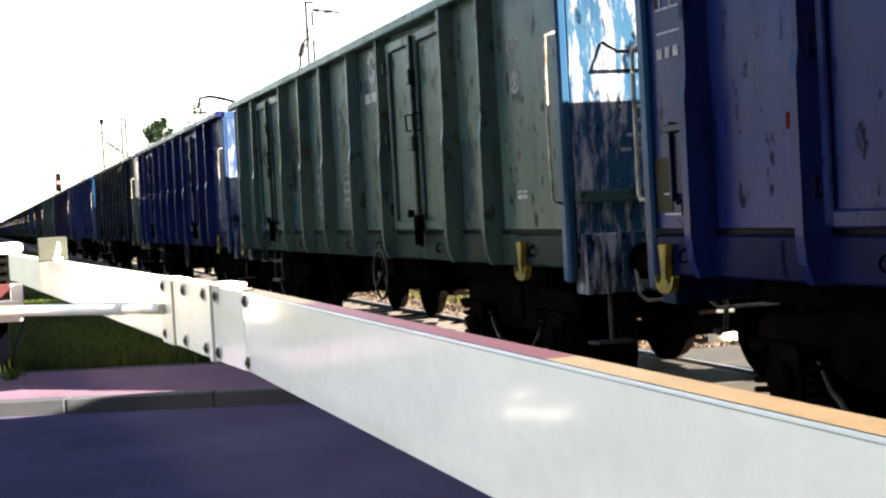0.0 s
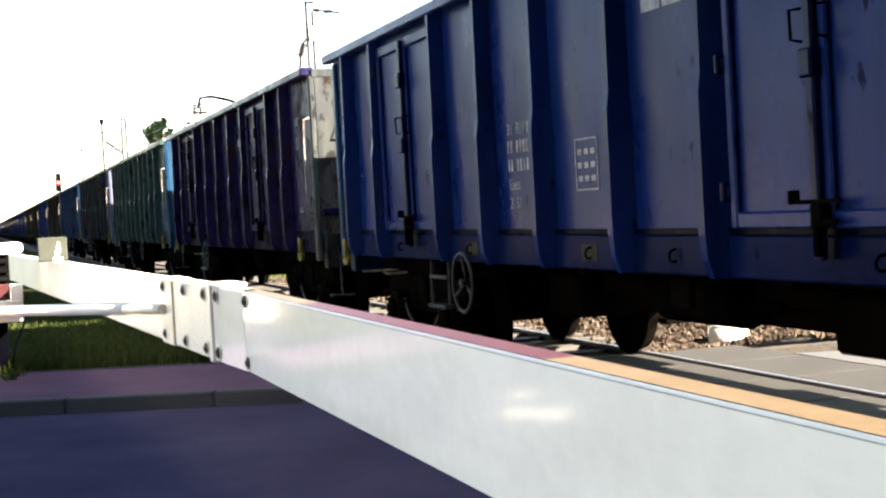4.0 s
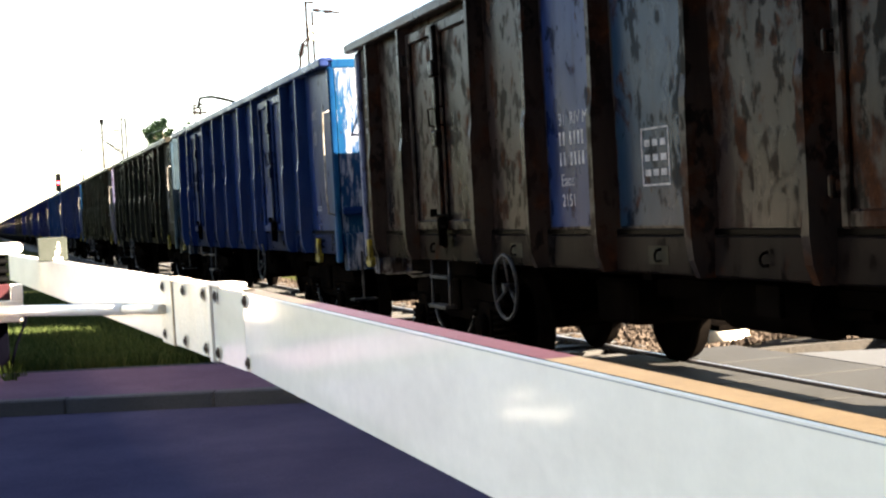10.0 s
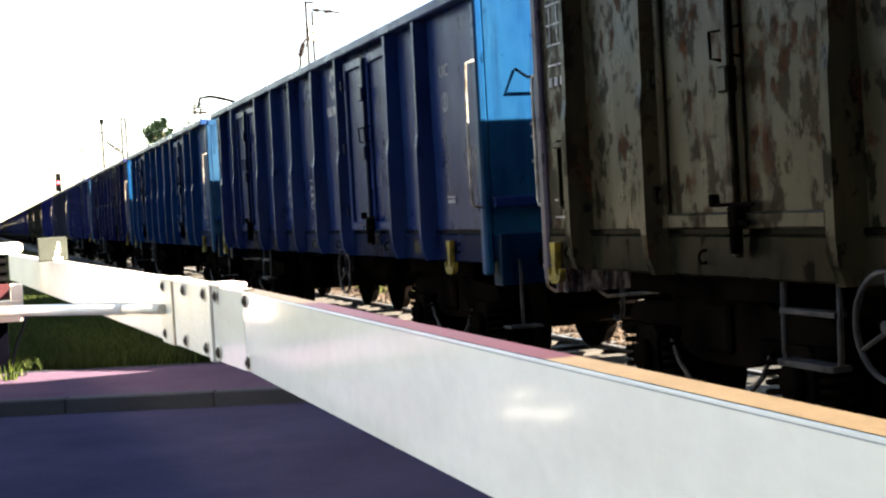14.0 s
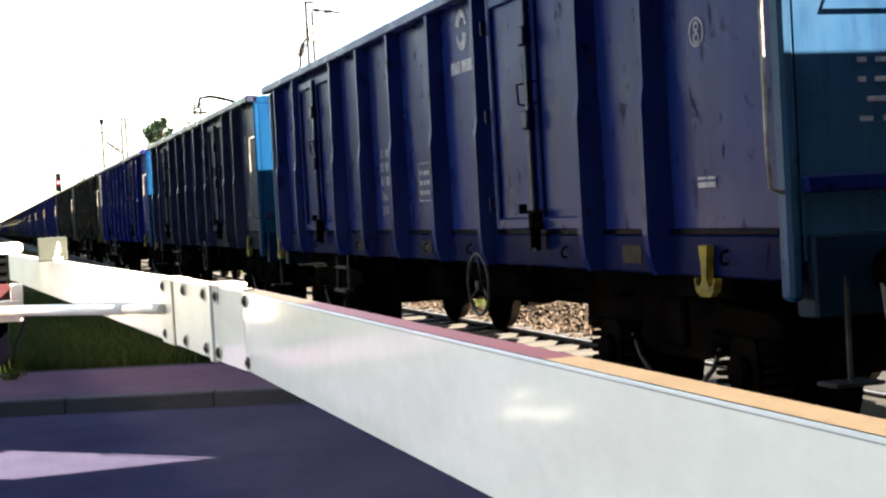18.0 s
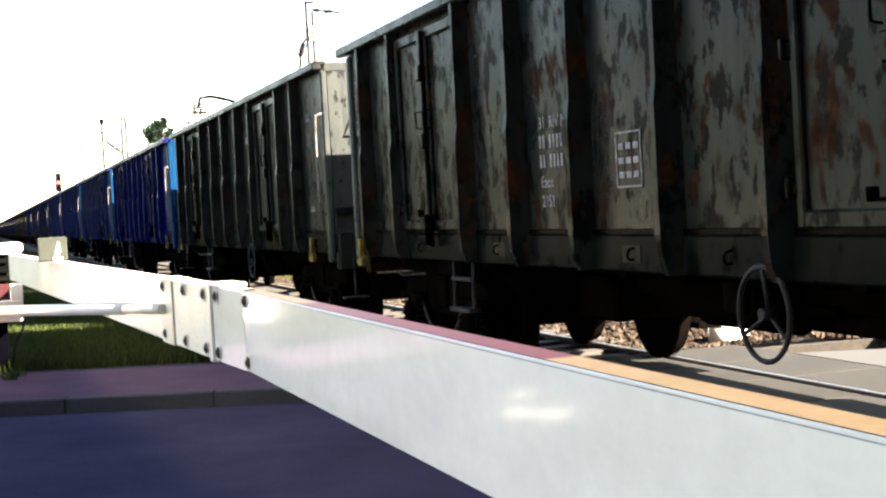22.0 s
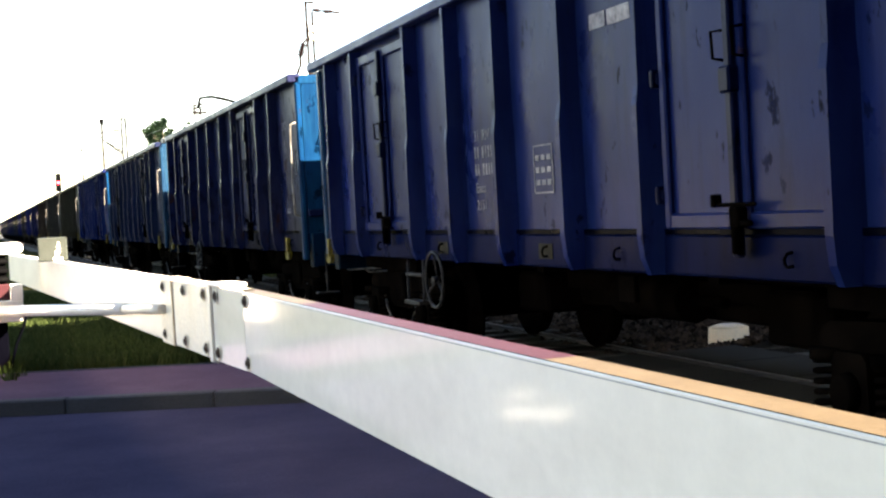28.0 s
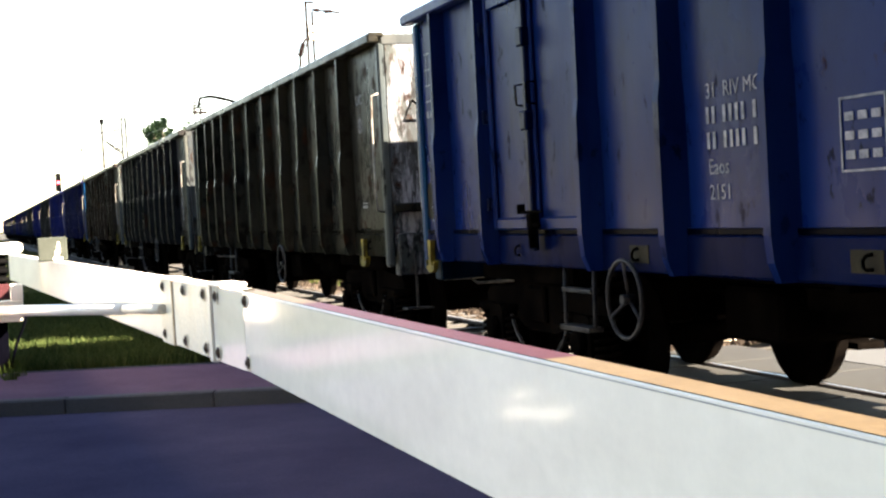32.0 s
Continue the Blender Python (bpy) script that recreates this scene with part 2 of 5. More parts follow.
def prism(bm, poly, axis, a, b):
    """poly: points in the two other axes, in order; extruded from a to b along axis."""
    def at(p, s):
        q = list(p)
        q.insert("xyz".index(axis), s)
        return bm.verts.new(q)
    lo, hi = [at(p, a) for p in poly], [at(p, b) for p in poly]
    k = len(poly)
    for i in range(k):
        bm.faces.new((lo[i], lo[(i + 1) % k], hi[(i + 1) % k], hi[i]))
    bm.faces.new(lo[::-1])
    bm.faces.new(hi)


def mesh_of(name, bm, mat):
    bmesh.ops.recalc_face_normals(bm, faces=bm.faces)
    me = bpy.data.meshes.new(name)
    bm.to_mesh(me)
    bm.free()
    me.materials.append(mat)
    return me


def part(name, bm, mat, parent, label="", at=None):
    ob = new(name, bm if isinstance(bm, bpy.types.Mesh) else mesh_of(name, bm, mat))
    ob.parent = parent
    if at is not None:
        ob.matrix_basis = at
    return tagged(ob, label)


def thing(name, bm, mat, label, category, group="", kind=""):
    return tagged(new(name, mesh_of(name, bm, mat)), label, category, group, kind)


def letters(text, size):
    """A flat mesh of text in the built-in font, its left foot at the origin, in the x-z plane facing -y."""
    c = bpy.data.curves.new("lettering", "FONT")
    c.body, c.size, c.extrude, c.resolution_u = text, size, 0.0008, 2
    ob = new("lettering", c)
    me = bpy.data.meshes.new_from_object(ob.evaluated_get(bpy.context.evaluated_depsgraph_get()))
    bpy.data.objects.remove(ob)
    bpy.data.curves.remove(c)
    me.transform(pose(0, 0, 0, 90))
    return me


# ---- ground, road, pavement ----
bm = bmesh.new()
xs = [-1800, -700, -300, -120, -60, -30, -12, 0, 12, 60, 300, 1800]
ys = [-1800, -400, -80, -20, -4, 2.2, 3.0, 7.6, 8.0, 11.2, 12.2, 20, 80, 400, 1800]
level = {2.2: 0.0, 3.0: -0.22, 7.6: -0.22, 8.0: -0.22, 11.2: -0.22}
grid = [[bm.verts.new((x, y, level.get(y, 0.0 if y < 3 else -0.05))) for y in ys] for x in xs]
for i in range(len(xs) - 1):
    for j in range(len(ys) - 1):
        bm.faces.new((grid[i][j], grid[i + 1][j], grid[i + 1][j + 1], grid[i][j + 1]))
thing("ground", bm, EARTH, "uneven dry grass and bare earth beside the railway", "ground", kind="structure")

# the road crosses the track; its far kerb runs along K from P
K, P = Vector((0.372, 0.928, 0)).normalized(), Vector((-11.60, 0.0, 0))
ACROSS = Vector((K.y, -K.x, 0))      # from the far kerb towards the camera's side


def strip_to(bm, d0, d1, y_end, z0, z1):
    """The same, but ending square to the track at y_end."""
    ends = [(y_end - (P + ACROSS * d).y) / K.y for d in (d0, d1)]
    v = [bm.verts.new((*(P + ACROSS * d + K * s).xy, z)) for z in (z0, z1) for d, s in ((d0, -60), (d1, -60), (d1, ends[1]), (d0, ends[0]))]
    for q in ((3, 2, 1, 0), (4, 5, 6, 7), (0, 1, 5, 4), (1, 2, 6, 5), (2, 3, 7, 6), (3, 0, 4, 7)):
        bm.faces.new([v[i] for i in q])


bm = bmesh.new()
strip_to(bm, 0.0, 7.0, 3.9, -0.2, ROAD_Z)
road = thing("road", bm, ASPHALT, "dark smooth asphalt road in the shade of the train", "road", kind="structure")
bm = bmesh.new()
ends = [(P + ACROSS * d + K * ((y - (P + ACROSS * d).y) / K.y)).to_2d() for d, y in ((-2.2, 6.95), (14.0, 6.95), (14.0, 60.0), (-2.2, 60.0))]
prism(bm, [tuple(q) for q in ends], "z", -0.2, -0.005)
thing("road_beyond", bm, ASPHALT_OLD, "grey sunlit asphalt beyond the railway", "road", kind="structure")
bm = bmesh.new()
strip_to(bm, -2.2, -0.15, 3.2, -0.2, KERB_Z - 0.012)
pavement = thing("pavement", bm, RED_PAVING, "reddish paved path along the road", "pavement", kind="structure")
# added path out of view, grey so that it bounces little sunlight
bm = bmesh.new()
strip_to(bm, 7.15, 10.5, 3.2, -0.2, KERB_Z - 0.012)
thing("pavement_near", bm, ASPHALT_OLD, "unseen grey asphalt path added along the road, dark to bounce little light", "pavement", kind="structure")

# white marks out of view, shaped to mirror as bright spots on the arm
bm = bmesh.new()
for x, y, wide, long in ((-9.94, -1.93, 0.16, 0.44), (-9.09, -1.56, 0.17, 0.40), (-8.86, -1.74, 0.18, 0.52)):
    u, v = Vector((0.926, 0.378)) * long / 2, Vector((0.66, -0.75)) * wide / 2
    prism(bm, [tuple(Vector((x, y)) + a * u + b * v) for a, b in ((-1, -1), (1, -1), (0.9, 1), (-1, 0.8))], "z", ROAD_Z, ROAD_Z + 0.004)
thing("road_marking", bm, GLINT_WHITE, "unseen white marks on the road, added to mirror as glints in the arm", "road marking", kind="structure")


def patch(pts, z0, z1):
    bm = bmesh.new()
    prism(bm, pts, "z", z0, z1)
    return bm


G = P + ACROSS * -2.26
corner = G + K * 0.17


def on_edge(y):
    """x of the far edge of the red path at y."""
    return G.x + K.x / K.y * (y - G.y)


thing("verge", patch([(on_edge(-4.0), -4.0), (on_edge(3.0), 3.0), (-90, 3.0), (-90, -4.0)], -0.2, KERB_Z - 0.03), EARTH, "grass verge behind the red path", "verge", kind="structure")
bm = bmesh.new()
strip_to(bm, -2.26, -2.20, 3.2, -0.2, KERB_Z - 0.004)
thing("pavement_edging", bm, KERBSTONE, "narrow concrete edging of the red path", "edging", kind="structure")


# ---- track ----
def rail_profile():
    h = [(-0.036, 0.0), (-0.036, -0.030), (-0.009, -0.045), (-0.009, -0.125), (-0.075, -0.150), (-0.075, -0.165)]
    return h + [(-a, b) for a, b in h[::-1]]


def build_rail(y, x0, x1, name="rail"):
    bm = bmesh.new()
    prism(bm, [(y + a, b) for a, b in rail_profile()], "x", x0, x1)
    ob = thing(name, bm, RUSTY, "steel rail with a bright worn running band", "rail", kind="structure")
    bm = bmesh.new()
    box(bm, x0, x1, y - 0.011, y + 0.011, 0.0, 0.002)
    part("running_band", bm, TREAD, ob, "polished steel running band")
    return ob


for y0 in (TRACK, TRACK_2):
    for side in (-1, 1):
        build_rail(y0 + side * 0.753, -700, 60 if y0 == TRACK else 620)
bm = bmesh.new()
for y0, y1 in ((TRACK - 1.75, TRACK_2 + 2.0),):
    prism(bm, [(y0, -0.25), (y0 + 0.35, -0.08), (y1 - 0.35, -0.08), (y1, -0.25)], "x", -700, -12.2)
bed = thing("ballast_bed", bm, BALLAST, "bed of tan crushed stone under the tracks", "ballast", kind="structure")
# sleepers: the ones near the crossing singly
bm = bmesh.new()
prism(bm, [(-0.13, -0.18), (0.13, -0.18), (0.11, -0.045), (-0.11, -0.045)], "y", -1.25, 1.25)
sleeper_mesh = mesh_of("sleeper", bm, SLEEPER)
for i in range(110):
    part("sleeper", sleeper_mesh, None, bed, at=pose(-12.6 - 0.6 * i, TRACK, 0))
for i in range(60):
    part("sleeper", sleeper_mesh, None, bed, at=pose(-12.6 - 0.6 * i, TRACK_2, 0))
# crossing panels between and beside the rails
panel_meshes = {}
for y0, y1 in ((TRACK - 2.0, TRACK - 0.80), (TRACK - 0.64, TRACK - 0.02), (TRACK + 0.02, TRACK + 0.64), (TRACK + 0.80, TRACK + 1.66)):
    bm = bmesh.new()
    box(bm, -0.59, 0.59, y0, y1, -0.2, -0.004, 0.012)
    panel_meshes[y0] = mesh_of("crossing_panel", bm, SLAB)
deck = tagged(new("crossing_deck"), "grey concrete panels of the level crossing between the rails", "level crossing", kind="structure")
for i in range(18):
    for me in panel_meshes.values():
        part("crossing_panel", me, None, deck, at=pose(-11.6 + 1.2 * i, 0, 0))

# ---- an unseen dark wall added beside the camera to block sky light ----
bm = bmesh.new()
box(bm, 5.6, 6.0, -25.0, 3.3, -0.1, 26.0)
thing("wall_east", bm, WALL_DARK, "unseen dark wall added beside the road to block sky light", "wall", kind="structure")
# ---- the train ----
HALF, PITCH = 6.4, 14.04
TOP, SILL = 3.262, 1.03
RIBS_DOORS = (0.74, 1.86, 3.79, 4.95, 6.10, 7.36, 8.53, 10.50, 11.44)
DOORS = ((1.94, 3.70), (8.70, 10.42))
RIBS_PLAIN = (1.10, 2.07, 2.91, 3.77, 4.89, 6.01, 7.17, 8.31, 9.32, 10.38, 11.46)


def rib_mesh():
    """An upright pressed stiffener: slim above, broader from mid-height down. Its back at y = 0, its face towards -y."""
    bm = bmesh.new()
    rows = ((TOP - 0.10, 0.026, 0.058, 0.124), (2.16, 0.028, 0.062, 0.132), (2.04, 0.034, 0.078, 0.152), (SILL + 0.24, 0.036, 0.082, 0.154), (SILL + 0.10, 0.034, 0.078, 0.140), (SILL, 0.030, 0.070, 0.100))
    rings = [[bm.verts.new(q) for q in ((-b, 0, z), (-a, -d, z), (a, -d, z), (b, 0, z))] for z, a, b, d in rows]
    for r0, r1 in zip(rings, rings[1:]):
        for i in range(3):
            bm.faces.new((r0[i], r0[i + 1], r1[i + 1], r1[i]))
    bm.faces.new(rings[0][::-1])
    bm.faces.new(rings[-1])
    return mesh_of("rib", bm, PAINT)


def door_leaf_mesh(w):
    bm = bmesh.new()
    z0, z1 = SILL + 0.27, TOP - 0.17
    box(bm, 0, w, -0.03, 0, z0, z1)
    for x0, x1, a, b in ((0, 0.07, z0, z1), (w - 0.07, w, z0, z1), (0.07, w - 0.07, z1 - 0.10, z1), (0.07, w - 0.07, z0, z0 + 0.09)):
        box(bm, x0, x1, -0.065, -0.03, a, b, 0.012)
    return mesh_of("door_leaf", bm, PAINT)


def handwheel_mesh(r=0.245):
    bm = bmesh.new()
    sweep(bm, [(r * math.cos(a), 0, r * math.sin(a)) for a in [2 * math.pi * i / 28 for i in range(28)]], 0.015, 6, True)
    for k in range(3):
        a = math.pi / 2 + 2 * math.pi * k / 3
        rod(bm, (0, 0.03, 0), (r * math.cos(a), 0, r * math.sin(a)), 0.011, 6)
    rod(bm, (0, -0.02, 0), (0, 0.06, 0), 0.032, 10)
    return mesh_of("handwheel", bm, GREY_ROD)


def wheelset_mesh():
    bm = bmesh.new()
    rod(bm, (0, -1.0, 0), (0, 1.0, 0), 0.08, 10)
    for s in (-1, 1):
        rows = ((0.683, 0.49), (0.712, 0.485), (0.722, 0.463), (0.815, 0.455), (0.815, 0.38), (0.78, 0.36), (0.76, 0.13), (0.80, 0.11), (0.66, 0.11), (0.70, 0.14), (0.72, 0.36), (0.683, 0.40))
        rings = [[bm.verts.new((r * math.cos(2 * math.pi * i / 32), s * y, r * math.sin(2 * math.pi * i / 32))) for i in range(32)] for y, r in rows]
        for a, b in zip(rings, rings[1:] + rings[:1]):
            for i in range(32):
                bm.faces.new((a[i], a[(i + 1) % 32], b[(i + 1) % 32], b[i])).smooth = True
    return mesh_of("wheelset", bm, GRIME_SHADE)


def side_frame_mesh():
    """A welded bogie side: a box beam dropped between the axles, arms over the axle boxes."""
    upper = [(-1.24, 0.74), (-1.14, 0.80), (-0.62, 0.82), (-0.50, 0.86), (0.50, 0.86), (0.62, 0.82), (1.14, 0.80), (1.24, 0.74)]
    lower = [(1.24, 0.64), (1.10, 0.65), (0.70, 0.65), (0.58, 0.60), (0.46, 0.52), (0.30, 0.47), (-0.30, 0.47), (-0.46, 0.52), (-0.58, 0.60), (-0.70, 0.65), (-1.10, 0.65), (-1.24, 0.64)]
    bm = bmesh.new()
    prism(bm, upper + lower, "y", -0.07, 0.07)
    bmesh.ops.recalc_face_normals(bm, faces=bm.faces)
    box(bm, -0.50, 0.50, -0.10, 0.10, 0.852, 0.88, 0.008)
    box(bm, -0.16, 0.16, -0.12, -0.07, 0.54, 0.84, 0.02)
    for x in (-0.9, 0.9):
        for dx in (-0.27, 0.27):
            rod(bm, (x + dx, -0.05, 0.60), (x + dx, -0.05, 0.66), 0.115, 12)
    return mesh_of("side_frame", bm, GRIME_SHADE)


def axle_box_mesh():
    """A cast axle box with a round cover, and ledges that carry the springs on either side."""
    bm = bmesh.new()
    prism(bm, [(-0.40, -0.20), (0.40, -0.20), (0.40, -0.15), (0.19, -0.145), (0.16, -0.10), (0.15, 0.16), (0.11, 0.20), (-0.11, 0.20), (-0.15, 0.16), (-0.16, -0.10), (-0.19, -0.145), (-0.40, -0.15)], "y", -0.13, 0.10)
    bmesh.ops.recalc_face_normals(bm, faces=bm.faces)
    rod(bm, (0, -0.12, 0), (0, -0.19, 0), 0.105, 16, 0.09)
    return mesh_of("axle_box", bm, GRIME_SHADE)


def spring_mesh():
    bm = bmesh.new()
    n = 40
    sweep(bm, [(0.085 * math.cos(2 * math.pi * 5 * i / n), 0.085 * math.sin(2 * math.pi * 5 * i / n), 0.32 + 0.28 * i / n) for i in range(n + 1)], 0.019, 5)
    return mesh_of("coil_spring", bm, GRIME_SHADE)


RIB, LEAF_A = rib_mesh(), door_leaf_mesh(0.87)
WHEEL_HAND, WHEELSET, SIDE_FRAME, SPRING = handwheel_mesh(), wheelset_mesh(), side_frame_mesh(), spring_mesh()


def simple(name, mat, *boxes, bevel=0.01):
    bm = bmesh.new()
    for b in boxes:
        box(bm, *b, bevel)
    return mesh_of(name, bm, mat)


def swept(name, mat, pts, r, n=7):
    bm = bmesh.new()
    sweep(bm, pts, r, n)
    return mesh_of(name, bm, mat)


AXLE_BOX = axle_box_mesh()
BRAKE_YOKE = swept("brake_yoke", GREY_ROD, [(-0.62, 0, 0.62), (-0.50, 0, 0.44), (-0.30, 0, 0.30), (0.0, 0, 0.25), (0.30, 0, 0.30), (0.50, 0, 0.44), (0.62, 0, 0.62)], 0.016)
LOCK_BAR = simple("lock_bar", PAINT, (-0.035, 0.035, -0.105, -0.055, SILL + 0.12, TOP - 0.20), (-0.055, 0.055, -0.13, -0.05, 2.62, 2.76), (-0.055, 0.055, -0.13, -0.05, 2.02, 2.16), bevel=0.012)
LATCH = simple("door_latch", GRIME_SHADE, (-0.22, 0.18, -0.10, -0.08, 1.42, 1.442), (-0.035, 0.045, -0.13, -0.06, 1.31, 1.42), (-0.022, 0.022, -0.13, -0.08, 1.17, 1.32), (-0.245, -0.21, -0.12, -0.06, 1.42, 1.49), (0.05, 0.15, -0.12, -0.09, 1.32, 1.35), bevel=0.008)
GRIP = swept("grab_handle", GRIME_SHADE, [(0, -0.06, 2.20), (0, -0.12, 2.21), (0.008, -0.13, 2.35), (0, -0.06, 2.36)], 0.009)
bm = bmesh.new()
prism(bm, [(-0.050, 1.21), (0.050, 1.21), (0.034, 1.12), (0.026, 1.02), (0.05, 0.985), (0.085, 0.985), (0.105, 1.03), (0.118, 1.02), (0.10, 0.955), (0.05, 0.925), (-0.05, 0.925),
           (-0.10, 0.955), (-0.118, 1.02), (-0.105, 1.03), (-0.085, 0.985), (-0.05, 0.985), (-0.026, 1.02), (-0.034, 1.12)], "y", -0.065, -0.02)
bmesh.ops.recalc_face_normals(bm, faces=bm.faces)
HOOK = mesh_of("tow_hook", bm, YELLOW)
RING = swept("rope_ring", GRIME_SHADE, [(0.0, -0.02, 1.182), (-0.02, -0.04, 1.175), (-0.042, -0.045, 1.15), (-0.038, -0.045, 1.122), (-0.014, -0.045, 1.108), (0.014, -0.03, 1.112)], 0.009, 6)
STEP = swept("step_stirrup", GREY_ROD, [(-0.25, 0, 1.05), (-0.25, -0.01, 0.66), (-0.23, -0.01, 0.61), (0.23, -0.01, 0.61), (0.25, -0.01, 0.66), (0.25, 0, 1.05)], 0.016)
STEP_TREAD = simple("step_tread", GREY_ROD, (-0.25, 0.25, -0.06, 0.05, 0.595, 0.63), (-0.25, 0.25, -0.035, 0.035, 0.86, 0.89), bevel=0.004)
CORNER_RAIL = swept("corner_handrail", WHITE_ROD, [(0, 0, 2.66), (0, -0.07, 2.64), (0, -0.08, 2.4), (0, -0.08, 1.72), (0, -0.07, 1.50), (0, 0, 1.48)], 0.012)
END_RAIL = swept("end_handrail", GRIME_SHADE, [(0, -0.55, 2.58), (0.13, -0.50, 2.50), (0.13, 0.50, 2.50), (0, 0.55, 2.58)], 0.012)
LOOP_RAIL = swept("shunter_handrail", WHITE_ROD, [(0, 0, 2.42), (0.20, 0, 2.42), (0.22, 0, 2.38), (0.22, 0, 1.52), (0.20, 0, 1.48), (0.0, 0, 1.48)], 0.014)
FOOTBOARD = simple("footboard", GREY_ROD, (-0.09, 0.09, -0.14, 0.14, 0.50, 0.52), (-0.011, 0.011, -0.011, 0.011, 0.52, 1.05), bevel=0.003)
HOSE = swept("brake_hose", GREY_ROD, [(0, 0, 0.98), (0.08, 0, 0.96), (0.15, 0, 0.84), (0.17, 0, 0.66), (0.14, 0, 0.54), (0.06, 0, 0.50), (0.0, 0, 0.52)], 0.02)
bm = bmesh.new()
rod(bm, (0, 0, 1.05), (0.32, 0, 1.05), 0.13, 16, 0.11)
rod(bm, (0.32, 0, 1.05), (0.54, 0, 1.05), 0.075, 12)
BUFFER = mesh_of("buffer", bm, GRIME_SHADE)
bm = bmesh.new()
rod(bm, (0.54, 0, 1.05), (0.575, 0, 1.05), 0.225, 24)
rod(bm, (0.575, 0, 1.05), (0.62, 0, 1.05), 0.225, 24, 0.16)
BUFFER_HEAD = mesh_of("buffer_head", bm, GRIME_SHADE)
COUPLING = simple("coupling_hook", GRIME_SHADE, (0, 0.34, -0.05, 0.05, 0.98, 1.12), (0.28, 0.38, -0.06, 0.06, 1.06, 1.20), (0.36, 0.60, -0.10, -0.07, 0.86, 1.02), (0.36, 0.60, 0.07, 0.10, 0.86, 1.02), bevel=0.02)
SIDE_SHEET = simple("side_wall", PAINT, (-HALF, HALF, -0.012, 0.012, SILL + 0.2, TOP - 0.02), bevel=0.0)
SOLEBAR = simple("solebar", PAINT_DULL, (-HALF, HALF, -0.03, 0.06, SILL, SILL + 0.235), bevel=0.012)
GAP_SHADE = simple("ledge", PAINT_DULL, (-HALF + 0.1, HALF - 0.1, -0.024, 0.0, SILL + 0.236, SILL + 0.272), bevel=0.004)
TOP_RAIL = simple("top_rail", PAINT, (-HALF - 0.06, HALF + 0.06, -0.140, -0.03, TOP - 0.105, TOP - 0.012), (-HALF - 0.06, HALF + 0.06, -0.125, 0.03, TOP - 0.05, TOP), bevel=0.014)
END_SHEET = simple("end_wall", PAINT, (-0.03, 0.004, -1.352, 1.352, SILL + 0.1, TOP - 0.10), bevel=0.0)
END_TOP = simple("end_top_rail", PAINT, (-0.10, 0.012, -1.40, 1.40, TOP - 0.13, TOP - 0.012), bevel=0.018)
END_BEAM = simple("end_beam", PAINT, (0.0, 0.07, -1.36, 1.36, 1.47, 1.56), bevel=0.012)
HEADSTOCK = simple("headstock", PAINT, (-0.12, 0.06, -1.33, 1.33, 0.84, 1.26), bevel=0.012)
CORNER_POST = simple("corner_post", PAINT, (-0.10, 0.010, -0.035, 0.045, SILL - 0.10, TOP - 0.10), bevel=0.02)
FLOOR = simple("floor_plate", GRIME_SHADE, (-HALF + 0.02, HALF - 0.02, -1.38, 1.38, 1.20, 1.26), bevel=0.0)
CENTRE_SILL = simple("centre_sill", GRIME_SHADE, (-HALF + 0.1, HALF - 0.1, -0.24, 0.24, 0.86, 1.20), (-2.2, 2.2, -0.30, 0.30, 0.72, 0.86), bevel=0.0)
# unseen far-side beam and boxes, added to cut the sunlight under the wagon
SHADE_BEAM = simple("under_beam", GRIME_SHADE, (-3.3, 3.3, 1.16, 1.30, 0.80, 1.04), (-2.4, -1.5, 0.9, 1.25, 0.62, 0.85), (0.6, 1.7, 0.9, 1.25, 0.66, 0.85), bevel=0.0)
BODY_BOLSTER = simple("body_bolster", GRIME_SHADE, (-0.95, 0.95, -1.22, 1.22, 0.885, 1.2), bevel=0.0)
CROSS_BEAM = simple("cross_beam", GRIME_SHADE, (-0.06, 0.06, -1.34, 1.34, 0.98, 1.20), bevel=0.0)
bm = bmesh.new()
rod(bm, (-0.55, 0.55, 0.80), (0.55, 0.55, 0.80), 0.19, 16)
RESERVOIR = mesh_of("air_reservoir", bm, GRIME_SHADE)
BRAKE_BEAM = simple("brake_beam", GRIME_SHADE, (-2.9, 2.9, -0.18, 0.18, 0.56, 0.87), bevel=0.02)
LEVER_BOX = simple("lever_box", GRIME_SHADE, (-0.36, 0.36, -0.5, 0.5, 0.50, 0.86), bevel=0.03)
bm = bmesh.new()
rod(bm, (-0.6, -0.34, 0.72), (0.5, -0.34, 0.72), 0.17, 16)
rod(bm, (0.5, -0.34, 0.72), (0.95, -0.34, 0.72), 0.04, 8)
BRAKE_CYLINDER = mesh_of("brake_cylinder", bm, GRIME_SHADE)
BRAKE_ROD = swept("brake_rod", GRIME_SHADE, [(-3.2, 0.35, 0.78), (-1.0, 0.42, 0.72), (1.0, 0.42, 0.72), (3.2, 0.35, 0.78)], 0.022)
BRAKE_PLATE = simple("changeover_plate", GRIME_SHADE, (-0.12, 0.12, -0.02, 0.02, 0.80, 0.98), bevel=0.006)
BOLSTER = simple("bolster", GRIME_SHADE, (-0.22, 0.22, -0.95, 0.95, 0.50, 0.84), bevel=0.03)
HATCH = simple("inspection_flap", PAINT, (-0.125, 0.125, -0.022, 0.0, 1.50, 1.86), (-0.155, -0.125, -0.045, 0.0, 1.46, 1.92), (0.125, 0.155, -0.045, 0.0, 1.46, 1.92),
               (-0.155, 0.155, -0.065, 0.0, 1.86, 1.905), bevel=0.006)
